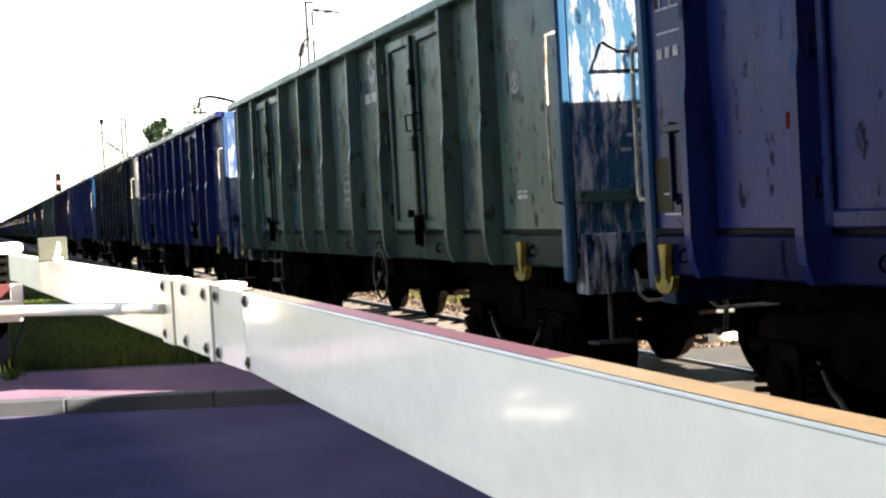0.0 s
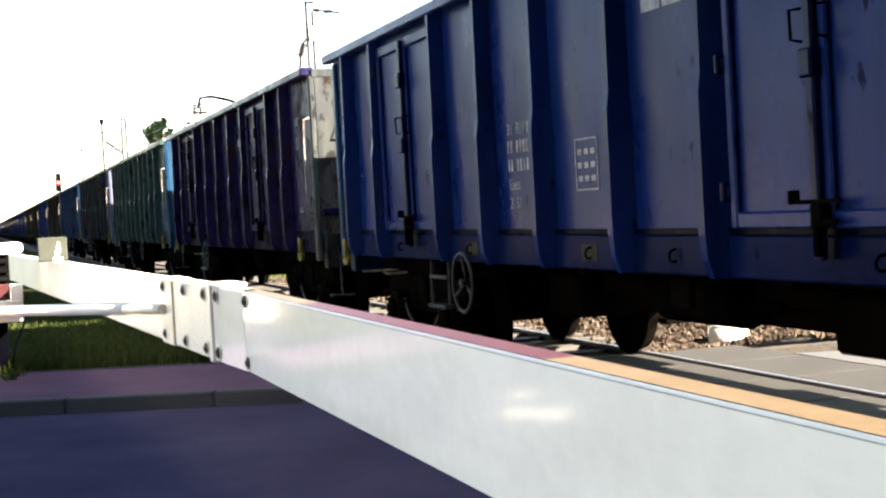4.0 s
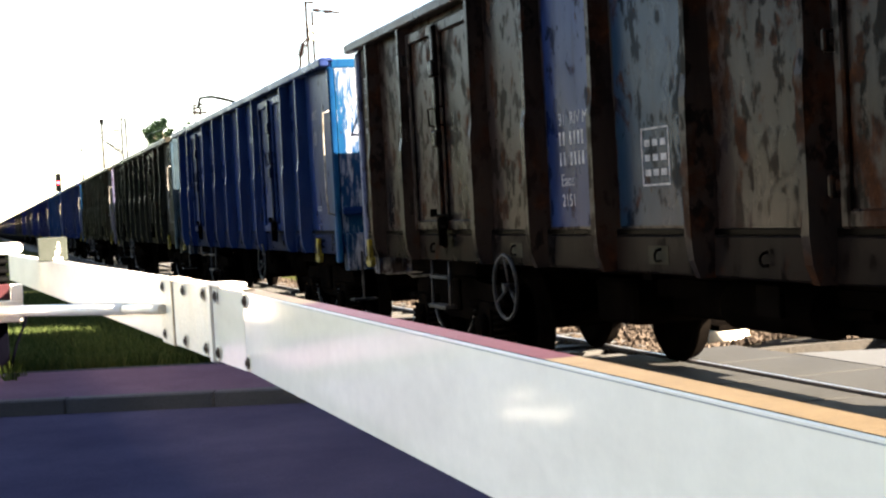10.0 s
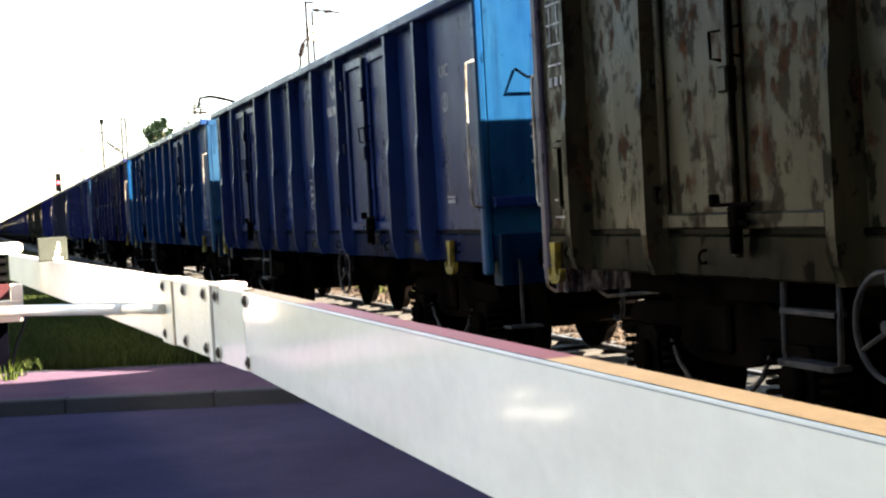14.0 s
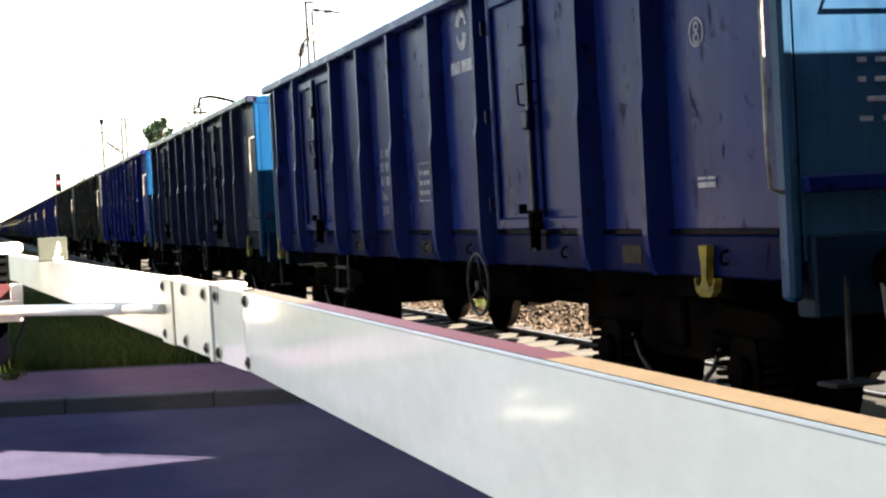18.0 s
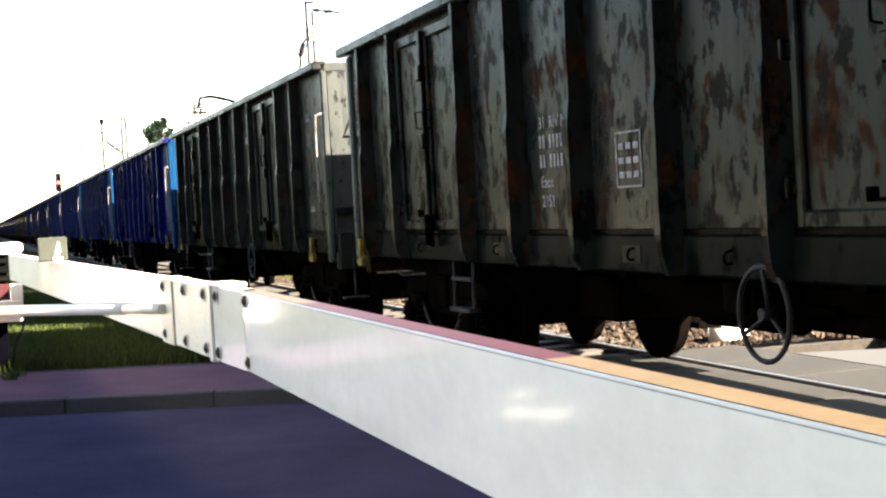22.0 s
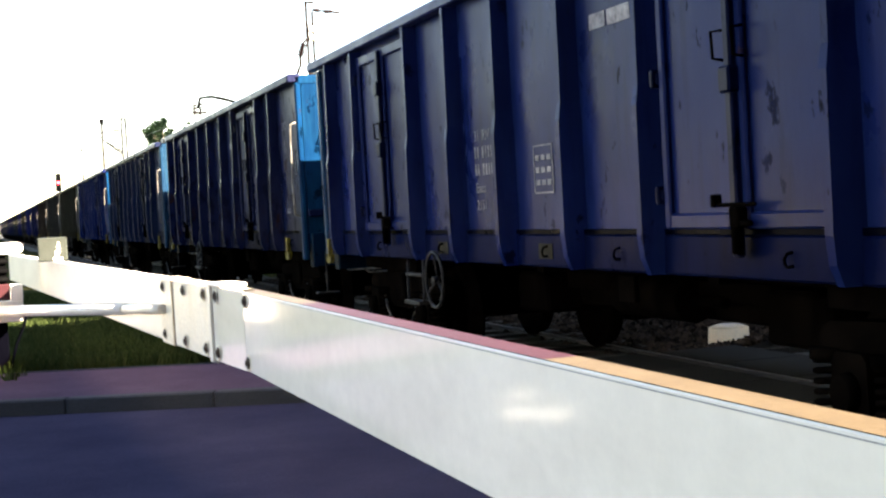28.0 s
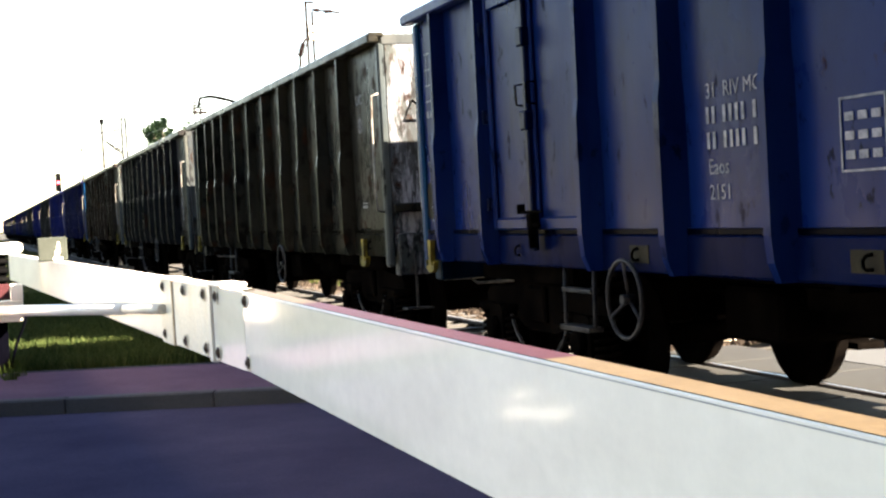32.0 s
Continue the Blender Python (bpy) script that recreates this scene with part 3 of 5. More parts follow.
HATCH_LATCH = simple("flap_latch", GRIME_SHADE, (-0.06, 0.07, -0.06, 0.0, 1.44, 1.475), (0.03, 0.06, -0.075, -0.02, 1.38, 1.46), bevel=0.008)
HINGE = simple("door_hinge", PAINT, (-0.035, 0.035, -0.075, 0.0, -0.032, 0.032), (-0.018, 0.018, -0.10, -0.02, -0.055, 0.055), bevel=0.01)
SOCKET = simple("stake_plate", TAN_PLATE, (-0.13, 0.13, -0.004, 0.0, 1.09, 1.20), bevel=0.0)
CARD_PLATE = simple("card_plate", TAN_PLATE, (-0.10, 0.10, -0.004, 0.0, 1.40, 1.72), bevel=0.0)
SIDE_REFLECTOR = simple("side_reflector", REDMARK, (-0.035, 0.035, -0.012, 0.0, 1.80, 1.88), bevel=0.004)
UNDER_RAIL = swept("under_buffer_rail", WHITE_ROD, [(0, -0.98, 1.0), (0, -0.96, 0.82), (0, -0.90, 0.775), (0, -0.48, 0.775), (0, -0.43, 0.82), (0, -0.42, 1.0)], 0.013)


def bars(name, mat, rects):
    """Flat marks on a side wall, thin plates facing -y: (x0, x1, z0, z1)."""
    bm = bmesh.new()
    for x0, x1, z0, z1 in rects:
        box(bm, x0, x1, -0.003, 0.0, z0, z1)
    return mesh_of(name, bm, mat)


def inscription(size=0.122):
    """The wagon's class panel: readable words as letters, its number as plain bars."""
    rows = [("31  RIV MC", 2.02), (None, 1.88), (None, 1.74), ("Eaos", 1.60), ("2151", 1.46)]
    bm = bmesh.new()
    for text, z in rows:
        if text:
            me = letters(text, size)
            me.transform(pose(0.0, -0.001, z))
            bm.from_mesh(me)
            bpy.data.meshes.remove(me)
        else:
            x = 0.0
            for w in (0.031, 0.031, 0.02, 0.031, 0.031, 0.031, 0.031, 0.02, 0.031):
                if w > 0.03:
                    box(bm, x, x + w, -0.003, 0.0, z, z + 0.092)
                x += w + 0.034
    return mesh_of("inscription", bm, LETTER)


def emblem():
    """The operator's round emblem as two plain crescents, with bars for its name."""
    bm = bmesh.new()
    for s in (0, math.pi):
        out = [(0.14 * math.cos(a + s), 0.17 * math.sin(a + s)) for a in [math.pi * (0.08 + 0.84 * i / 10) for i in range(11)]]
        inn = [(0.07 * math.cos(a + s) + 0.03 * math.cos(s), 0.10 * math.sin(a + s)) for a in [math.pi * (0.92 - 0.84 * i / 10) for i in range(11)]]
        for i in range(10):
            q = [out[i], out[i + 1], inn[9 - i], inn[10 - i]]
            bm.faces.new([bm.verts.new((x, -0.002, z + 2.95)) for x, z in q])
    for x0, x1, z in ((-0.30, -0.06, 2.60), (-0.03, 0.30, 2.60)):
        box(bm, x0, x1, -0.003, 0, z, z + 0.10)
    return mesh_of("emblem", bm, LETTER)


INSCRIPTION, EMBLEM = inscription(), emblem()
TABLE_MARK = bars("load_table", LETTER, [(0, 0.36, 1.90, 1.912), (0, 0.36, 1.56, 1.572), (0, 0.012, 1.572, 1.90), (0.348, 0.36, 1.572, 1.90)]
                  + [(0.04 + 0.105 * j, 0.11 + 0.105 * j, 1.62 + 0.09 * i, 1.66 + 0.09 * i) for i in range(3) for j in range(3)])
SMALL_MARK = bars("brake_marking", LETTER, [(0, 0.20, 1.53, 1.56), (0, 0.20, 1.575, 1.59), (0.02, 0.18, 1.115, 1.13), (0.02, 0.18, 1.155, 1.165)])
GRID_MARK = bars("inspection_grid", LETTER, [(0, 0.42, z, z + 0.012) for z in (2.86, 2.72, 2.58, 2.44, 1.50, 1.38)]
                 + [(x, x + 0.012, 2.58, 2.86) for x in (0.05, 0.18, 0.30)] + [(0.1 * i, 0.1 * i + 0.06, 2.30, 2.36) for i in range(4)])
END_MARK = bars("end_lettering", LETTER, [(x, x + w * 0.8, z, z + 0.026) for z, words in ((2.12, ((0.0, 0.07), (0.11, 0.14), (0.29, 0.16))), (2.02, ((0.0, 0.06), (0.10, 0.20), (0.33, 0.10))),
                                                                              (1.92, ((0.05, 0.18), (0.27, 0.12))), (1.82, ((0.0, 0.10), (0.14, 0.24)))) for x, w in words])
def union_mark():
    """The letters of the railway union's standard and the ringed figure under them."""
    bm = bmesh.new()
    me = letters("UIC", 0.15)
    me.transform(pose(0, -0.001, 2.62))
    bm.from_mesh(me)
    bpy.data.meshes.remove(me)
    for cx, cz, r in ((0.13, 2.40, 0.085), (0.13, 2.43, 0.030), (0.13, 2.365, 0.034)):
        ring = [[bm.verts.new((cx + q * math.cos(a), -0.002, cz + q * math.sin(a))) for a in [math.pi * i / 10 for i in range(20)]] for q in (r, r - 0.014)]
        for i in range(20):
            bm.faces.new((ring[0][i], ring[0][(i + 1) % 20], ring[1][(i + 1) % 20], ring[1][i]))
    return mesh_of("union_mark", bm, LETTER)


UNION_MARK = union_mark()
RED_SPOT = bars("lamp_bracket_mark", REDMARK, [(0, 0.14, 1.60, 1.72)])


def build_bogie(parent, x):
    b = new("bogie")
    b.parent, b.matrix_basis = parent, pose(x, 0, 0)
    for s in (-1, 1):
        part("side_frame", SIDE_FRAME, None, b, at=pose(0, s * 1.02, 0, 0, 0, 0 if s < 0 else 180))
        for dx in (-0.9, 0.9):
            part("axle_box", AXLE_BOX, None, b, at=pose(dx, s * 1.02, 0.455, 0, 0, 0 if s < 0 else 180))
    for dx in (-1.17, -0.63, 0.63, 1.17):
        part("coil_spring", SPRING, None, b, at=pose(dx, -1.07, 0.01))
    part("brake_yoke", BRAKE_YOKE, None, b, at=pose(0, -1.12, 0))
    part("bolster", BOLSTER, None, b)
    for dx in (-0.9, 0.9):
        part("wheelset", WHEELSET, None, b, at=pose(dx, 0, 0.455))
    return b


def build_wagon(doors, hand_at, near=True):
    """An open four-axle box wagon, its middle at the origin, its front towards +x."""
    w = tagged(new("freight_wagon"), "weathered open steel box wagon of a freight train", "freight wagon", "wagons of the train")
    part("floor_plate", FLOOR, None, w)
    part("centre_sill", CENTRE_SILL, None, w)
    for x in (-2.6, 0.0, 2.6):
        part("cross_beam", CROSS_BEAM, None, w, at=pose(x, 0, 0))
    for x in (-4.5, 4.5):
        part("body_bolster", BODY_BOLSTER, None, w, at=pose(x, 0, 0))
    for turn in (0, 180):
        shown = near and turn == 0

        def at(x, y, z=0):
            """A place on this side; x counts from the wagon's rear as seen from that side."""
            return pose(0, 0, 0, 0, 0, turn) @ pose(x - HALF, y, z)
        mid = HALF
        part("side_wall", SIDE_SHEET, None, w, at=at(mid, -1.392))
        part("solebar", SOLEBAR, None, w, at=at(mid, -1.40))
        part("ledge", GAP_SHADE, None, w, at=at(mid, -1.404))
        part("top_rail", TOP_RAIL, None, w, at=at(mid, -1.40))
        for x in (RIBS_DOORS if doors else RIBS_PLAIN):
            part("rib", RIB, None, w, at=at(x, -1.402))
        if doors:
            for x0, x1 in DOORS:
                for k in range(2):
                    part("door_leaf", LEAF_A, None, w, at=at(x0 + 0.885 * k, -1.406))
                if turn == 0:
                    part("lock_bar", LOCK_BAR, None, w, at=at((x0 + x1) / 2, -1.406))
                    part("door_latch", LATCH, None, w, at=at((x0 + x1) / 2 + 0.05, -1.42))
                for dx in (-0.11, 0.10) if shown else ():
                    part("grab_handle", GRIP, None, w, at=at((x0 + x1) / 2 + dx, -1.406))
        part("inspection_flap", HATCH, None, w, at=at(0.50 if doors else 0.85, -1.405))
        if shown:
            part("flap_latch", HATCH_LATCH, None, w, at=at(0.50 if doors else 0.85, -1.405))
            part("card_plate", CARD_PLATE, None, w, "tan plate with faded marks", at(0.20, -1.405))
            part("side_reflector", SIDE_REFLECTOR, None, w, "small red reflector", at(1.60, -1.405))
            for x in (4.40, 6.75, 11.0):
                part("stake_plate", SOCKET, None, w, "tan primed plate on the solebar", at(x, -1.431))
            for x0, x1 in DOORS if doors else ():
                for x in (x0 - 0.03, x1 + 0.04):
                    for z in (1.50, 2.18, 2.86):
                        part("door_hinge", HINGE, None, w, at=at(x, -1.405, z))
            part("under_buffer_rail", UNDER_RAIL, None, w, at=pose(HALF + 0.12, 0, 0))
            part("under_buffer_rail", UNDER_RAIL, None, w, at=pose(-HALF - 0.12, 0, 0))
        for x in (0.5, 2.4, 4.4, 6.8, 8.0, 10.0, 12.2) if shown else ():
            part("rope_ring", RING, None, w, at=at(x, -1.42))
        for x in (0.28, 12.0) if near else ():
            part("tow_hook", HOOK, None, w, "yellow painted tow hook", at(x, -1.42))
        if shown:
            part("step_stirrup", STEP, None, w, at=at(3.3, -1.36))
            part("step_tread", STEP_TREAD, None, w, at=at(3.3, -1.36))
            part("handwheel", WHEEL_HAND, None, w, at=at(hand_at, -1.50, 0.865))
            part("changeover_plate", BRAKE_PLATE, None, w, at=at(7.6, -1.2))
            part("brake_rod", BRAKE_ROD, None, w, at=at(mid, -0.6))
            face = -1.408
            tagged(part("inscription", INSCRIPTION, None, w, "faded white lettering and number bars", at(5.28, face)), kind="stuff")
            tagged(part("load_table", TABLE_MARK, None, w, at=at(6.55, face)), kind="stuff")
            tagged(part("emblem", EMBLEM, None, w, at=at(7.95, face)), kind="stuff")
            tagged(part("brake_marking", SMALL_MARK, None, w, at=at(11.85, face)), kind="stuff")
            tagged(part("union_mark", UNION_MARK, None, w, at=at(11.78, face)), kind="stuff")
            tagged(part("inspection_grid", GRID_MARK, None, w, at=at(0.20, face)), kind="stuff")
        # this side's end: at the front for turn 0
        end = pose(0, 0, 0, 0, 0, turn) @ pose(HALF, 0, 0)
        part("end_wall", END_SHEET, None, w, at=end)
        part("end_top_rail", END_TOP, None, w, at=end)
        part("end_beam", END_BEAM, None, w, at=end @ pose(0.012, 0, 0))
        part("headstock", HEADSTOCK, None, w, at=end)
        for s in (-1, 1):
            part("corner_post", CORNER_POST, None, w, at=end @ pose(0, s * 1.40, 0, 0, 0, 0))
            b = part("buffer", BUFFER, None, w, at=end @ pose(0.05, s * 0.875, 0))
            part("buffer_head", BUFFER_HEAD, None, b)
        part("coupling_hook", COUPLING, None, w, at=end @ pose(0.05, 0, 0))
        part("corner_handrail", CORNER_RAIL, None, w, at=end @ pose(-0.02, -1.44, 0))
        part("end_handrail", END_RAIL, None, w, at=end @ pose(0.015, -0.55, 0))
        part("footboard", FOOTBOARD, None, w, at=end @ pose(0.10, -1.18, 0))
        part("brake_hose", HOSE, None, w, at=end @ pose(0.05, -0.35, 0))
        if shown:
            tagged(part("end_lettering", END_MARK, None, w, at=end @ pose(0.0175, -1.0, 0, 0, 0, 90)), kind="stuff")
            part("lamp_bracket_mark", RED_SPOT, None, w, at=end @ pose(0.0175, -0.72, 0, 0, 0, 90))
        part("shunter_handrail", LOOP_RAIL, None, w, at=pose(0, 0, 0, 0, 0, turn) @ pose(-HALF - 0.02, -1.36, 0, 0, 0, 180))
    part("brake_beam", BRAKE_BEAM, None, w)
    part("under_beam", SHADE_BEAM, None, w)
    part("brake_cylinder", BRAKE_CYLINDER, None, w)
    for x in (-2.3, 2.1):
        part("lever_box", LEVER_BOX, None, w, at=pose(x, 0, 0))
    part("air_reservoir", RESERVOIR, None, w, at=pose(1.3, 0, 0))
    for x in (-4.5, 4.5):
        build_bogie(w, x)
    return w


BLUE, VIVID, NAVY, SLATE = (0.0009, 0.0072, 0.0726), (0.0016, 0.0128, 0.0640), (0.0009, 0.0047, 0.0370), (0.0048, 0.0164, 0.0393)
TEAL, OLIVE, BROWN, GREY = (0.0210, 0.0460, 0.0470), (0.0148, 0.0168, 0.0197), (0.0251, 0.0196, 0.0170), (0.0134, 0.0189, 0.0295)
GREEN, VIOLET, STEELBLUE, DUSK = (0.0070, 0.0125, 0.0170), (0.0044, 0.0136, 0.0625), (0.0042, 0.0240, 0.0540), (0.0068, 0.0128, 0.0220)
# last row, for the ends: own paint, made paler to hold the sunlight there
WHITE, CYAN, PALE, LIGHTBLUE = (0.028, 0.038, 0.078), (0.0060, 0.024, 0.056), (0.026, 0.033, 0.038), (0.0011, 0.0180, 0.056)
# number in the train: doors, colour, rust, end colour, end rust, end streaked, what to call it
FLEET = {
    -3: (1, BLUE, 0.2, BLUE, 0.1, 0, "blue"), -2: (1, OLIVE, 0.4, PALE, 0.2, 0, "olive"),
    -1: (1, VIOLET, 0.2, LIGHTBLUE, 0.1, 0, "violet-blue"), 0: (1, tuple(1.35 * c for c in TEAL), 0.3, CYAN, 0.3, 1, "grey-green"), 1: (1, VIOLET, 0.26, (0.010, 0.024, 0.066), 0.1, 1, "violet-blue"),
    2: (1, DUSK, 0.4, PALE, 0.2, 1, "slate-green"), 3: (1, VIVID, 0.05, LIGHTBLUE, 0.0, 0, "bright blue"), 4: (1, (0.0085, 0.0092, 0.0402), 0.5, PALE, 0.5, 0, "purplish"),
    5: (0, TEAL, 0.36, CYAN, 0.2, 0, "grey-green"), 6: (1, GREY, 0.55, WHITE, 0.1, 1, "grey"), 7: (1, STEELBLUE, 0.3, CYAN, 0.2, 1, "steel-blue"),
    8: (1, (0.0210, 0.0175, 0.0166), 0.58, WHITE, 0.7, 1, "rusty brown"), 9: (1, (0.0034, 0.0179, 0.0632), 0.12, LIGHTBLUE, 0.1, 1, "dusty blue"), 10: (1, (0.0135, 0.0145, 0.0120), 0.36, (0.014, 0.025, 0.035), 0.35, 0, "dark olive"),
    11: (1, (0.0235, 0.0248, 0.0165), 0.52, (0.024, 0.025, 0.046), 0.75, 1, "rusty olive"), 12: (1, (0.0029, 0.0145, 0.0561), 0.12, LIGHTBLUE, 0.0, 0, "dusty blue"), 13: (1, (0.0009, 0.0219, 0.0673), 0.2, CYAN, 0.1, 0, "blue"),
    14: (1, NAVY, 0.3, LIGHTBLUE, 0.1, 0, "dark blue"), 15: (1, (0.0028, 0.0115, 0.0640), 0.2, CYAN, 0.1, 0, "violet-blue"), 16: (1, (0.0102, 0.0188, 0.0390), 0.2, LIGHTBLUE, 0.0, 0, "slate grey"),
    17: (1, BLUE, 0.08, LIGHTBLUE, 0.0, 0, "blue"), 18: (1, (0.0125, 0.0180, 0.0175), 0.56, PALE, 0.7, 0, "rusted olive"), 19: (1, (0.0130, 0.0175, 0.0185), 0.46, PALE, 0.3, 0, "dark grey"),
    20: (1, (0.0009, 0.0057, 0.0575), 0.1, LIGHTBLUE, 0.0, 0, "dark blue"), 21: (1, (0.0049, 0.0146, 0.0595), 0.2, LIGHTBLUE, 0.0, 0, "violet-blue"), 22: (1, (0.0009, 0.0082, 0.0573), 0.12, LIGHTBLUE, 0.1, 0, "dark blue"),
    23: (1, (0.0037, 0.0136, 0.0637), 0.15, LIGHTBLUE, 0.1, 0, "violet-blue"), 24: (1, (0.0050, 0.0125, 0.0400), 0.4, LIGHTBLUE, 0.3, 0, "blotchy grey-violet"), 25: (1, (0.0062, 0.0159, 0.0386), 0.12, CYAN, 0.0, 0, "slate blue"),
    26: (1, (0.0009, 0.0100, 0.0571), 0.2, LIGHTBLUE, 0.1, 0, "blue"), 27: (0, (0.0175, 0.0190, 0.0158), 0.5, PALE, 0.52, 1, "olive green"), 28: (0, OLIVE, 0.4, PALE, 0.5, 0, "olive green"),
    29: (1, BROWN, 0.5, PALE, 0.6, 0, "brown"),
}
LATER = [(NAVY, "dark blue"), (BLUE, "blue"), (OLIVE, "olive"), (BLUE, "blue"), (GREEN, "dark green"), (SLATE, "slate blue")]
for k in range(30, 45):
    colour, word = LATER[k % 6]
    FLEET[k] = (1, colour, 0.3, LIGHTBLUE if colour is not OLIVE else PALE, 0.2, 0, word)
# wagons whose handwheel sits elsewhere, and those with repainted or dusty panels: x from the rear, z, colour, rust
HAND = {0: 8.2, 16: 7.8, 1: 8.3, 7: 8.1, 12: 8.4, 6: 4.3, 9: 8.55, 11: 4.12, 15: 8.3, 18: 8.4, 19: 8.15}
LADDER = {0: 2.46, 8: 2.3, 17: 2.2, 21: 2.46}
REPAINTED = {5: ((11.55, 12.70, 1.32, 1.95, STEELBLUE, 0.2), (0.35, 0.95, 1.95, 2.9, TEAL, 0.3)), 8: ((5.06, 6.00, 1.32, 3.1, VIOLET, 0.35), (6.20, 7.26, 1.32, 3.1, SLATE, 0.5)),
             11: ((11.56, 12.25, 1.40, 1.95, (0.024, 0.022, 0.05), 0.1),), 24: ((5.10, 6.0, 1.38, 2.28, (0.008, 0.010, 0.035), 0.0),), 0: ((3.9, 4.85, 1.8, 2.7, GREY, 0.6),)}
wagon_a, wagon_b, wagon_far = build_wagon(True, 4.3), build_wagon(False, 7.85), build_wagon(True, 4.3, False)
WAGONS = {}
for k, (doors, colour, rust, end, end_rust, streaked, word) in FLEET.items():
    src = wagon_far if k > 32 else wagon_a if doors else wagon_b
    first = "used" not in src
    src["used"] = 1
    w = src if first else copy_thing(src, Matrix())
    WAGONS[k] = w
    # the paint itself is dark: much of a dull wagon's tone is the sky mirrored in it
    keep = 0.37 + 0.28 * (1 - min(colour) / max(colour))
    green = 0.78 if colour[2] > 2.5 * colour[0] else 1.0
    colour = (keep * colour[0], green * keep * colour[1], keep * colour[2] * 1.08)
    state = "heavily rusted" if rust > 0.6 else "rust-spotted" if rust > 0.3 else "weathered"
    tagged(w, f"{state} {word} open steel box wagon on the track")
    for o in w.children_recursive:
        base = o.name.split(".")[0]
        if base == "handwheel" and k == 2:
            bpy.data.objects.remove(o)
            continue
        if base == "handwheel" and k in HAND:
            o.location.x = HAND[k] - HALF
        if base in ("step_stirrup", "step_tread") and k in LADDER:
            o.location.x = LADDER[k] - HALF
        # headstock darker than the end wall: low shade put into its colour
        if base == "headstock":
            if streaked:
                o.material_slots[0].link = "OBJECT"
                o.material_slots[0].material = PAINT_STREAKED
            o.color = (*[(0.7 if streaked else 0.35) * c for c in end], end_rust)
        # end walls skip the darkening of the sides; sunlight is in their colour
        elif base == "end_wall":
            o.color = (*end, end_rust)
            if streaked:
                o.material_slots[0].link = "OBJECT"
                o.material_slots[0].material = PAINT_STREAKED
        # dark bars and hinges; the flap's recess shade is put into its colour
        elif base in ("lock_bar", "inspection_flap", "door_hinge"):
            o.color = (*[0.4 * c for c in colour], rust)
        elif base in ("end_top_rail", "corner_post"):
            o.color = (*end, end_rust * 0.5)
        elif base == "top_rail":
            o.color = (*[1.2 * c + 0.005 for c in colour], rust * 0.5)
        # thin strip painted near black as the shadow gap under the side sheet
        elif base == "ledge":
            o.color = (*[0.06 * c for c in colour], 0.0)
        # solebar: grime, and the shade low on the wagon, both in its colour
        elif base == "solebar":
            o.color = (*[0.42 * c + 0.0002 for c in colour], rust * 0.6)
        else:
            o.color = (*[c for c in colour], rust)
    for x0, x1, z0, z1, tint, worn in REPAINTED.get(k, ()):
        bm = bmesh.new()
        box(bm, x0 - HALF, x1 - HALF, -1.4078, -1.404, z0, z1)
        part("repainted_panel", bm, PAINT, w, "repainted blue panel").color = (*[0.62 * c for c in tint], worn)
for w in WAGONS.values():
    if "used" in w:
        del w["used"]

# ---- a passenger train that passes on the second track ----
CAR_HALF, CAR_PITCH = 10.15, 20.6
CAR_BODY = surface("dark_railcar_enamel", (0.010, 0.011, 0.014), (0.015, 0.016, 0.019), 1.2, 0.4, gloss=0.1)
CAR_ROOF = surface("sooty_roof_paint", (0.012, 0.012, 0.012), (0.02, 0.019, 0.018), 2.0, 0.7, gloss=0.05)
CAR_GLASS = surface("dark_window_glass", (0.004, 0.005, 0.006), (0.006, 0.007, 0.008), 1.0, 0.08, gloss=0.5)


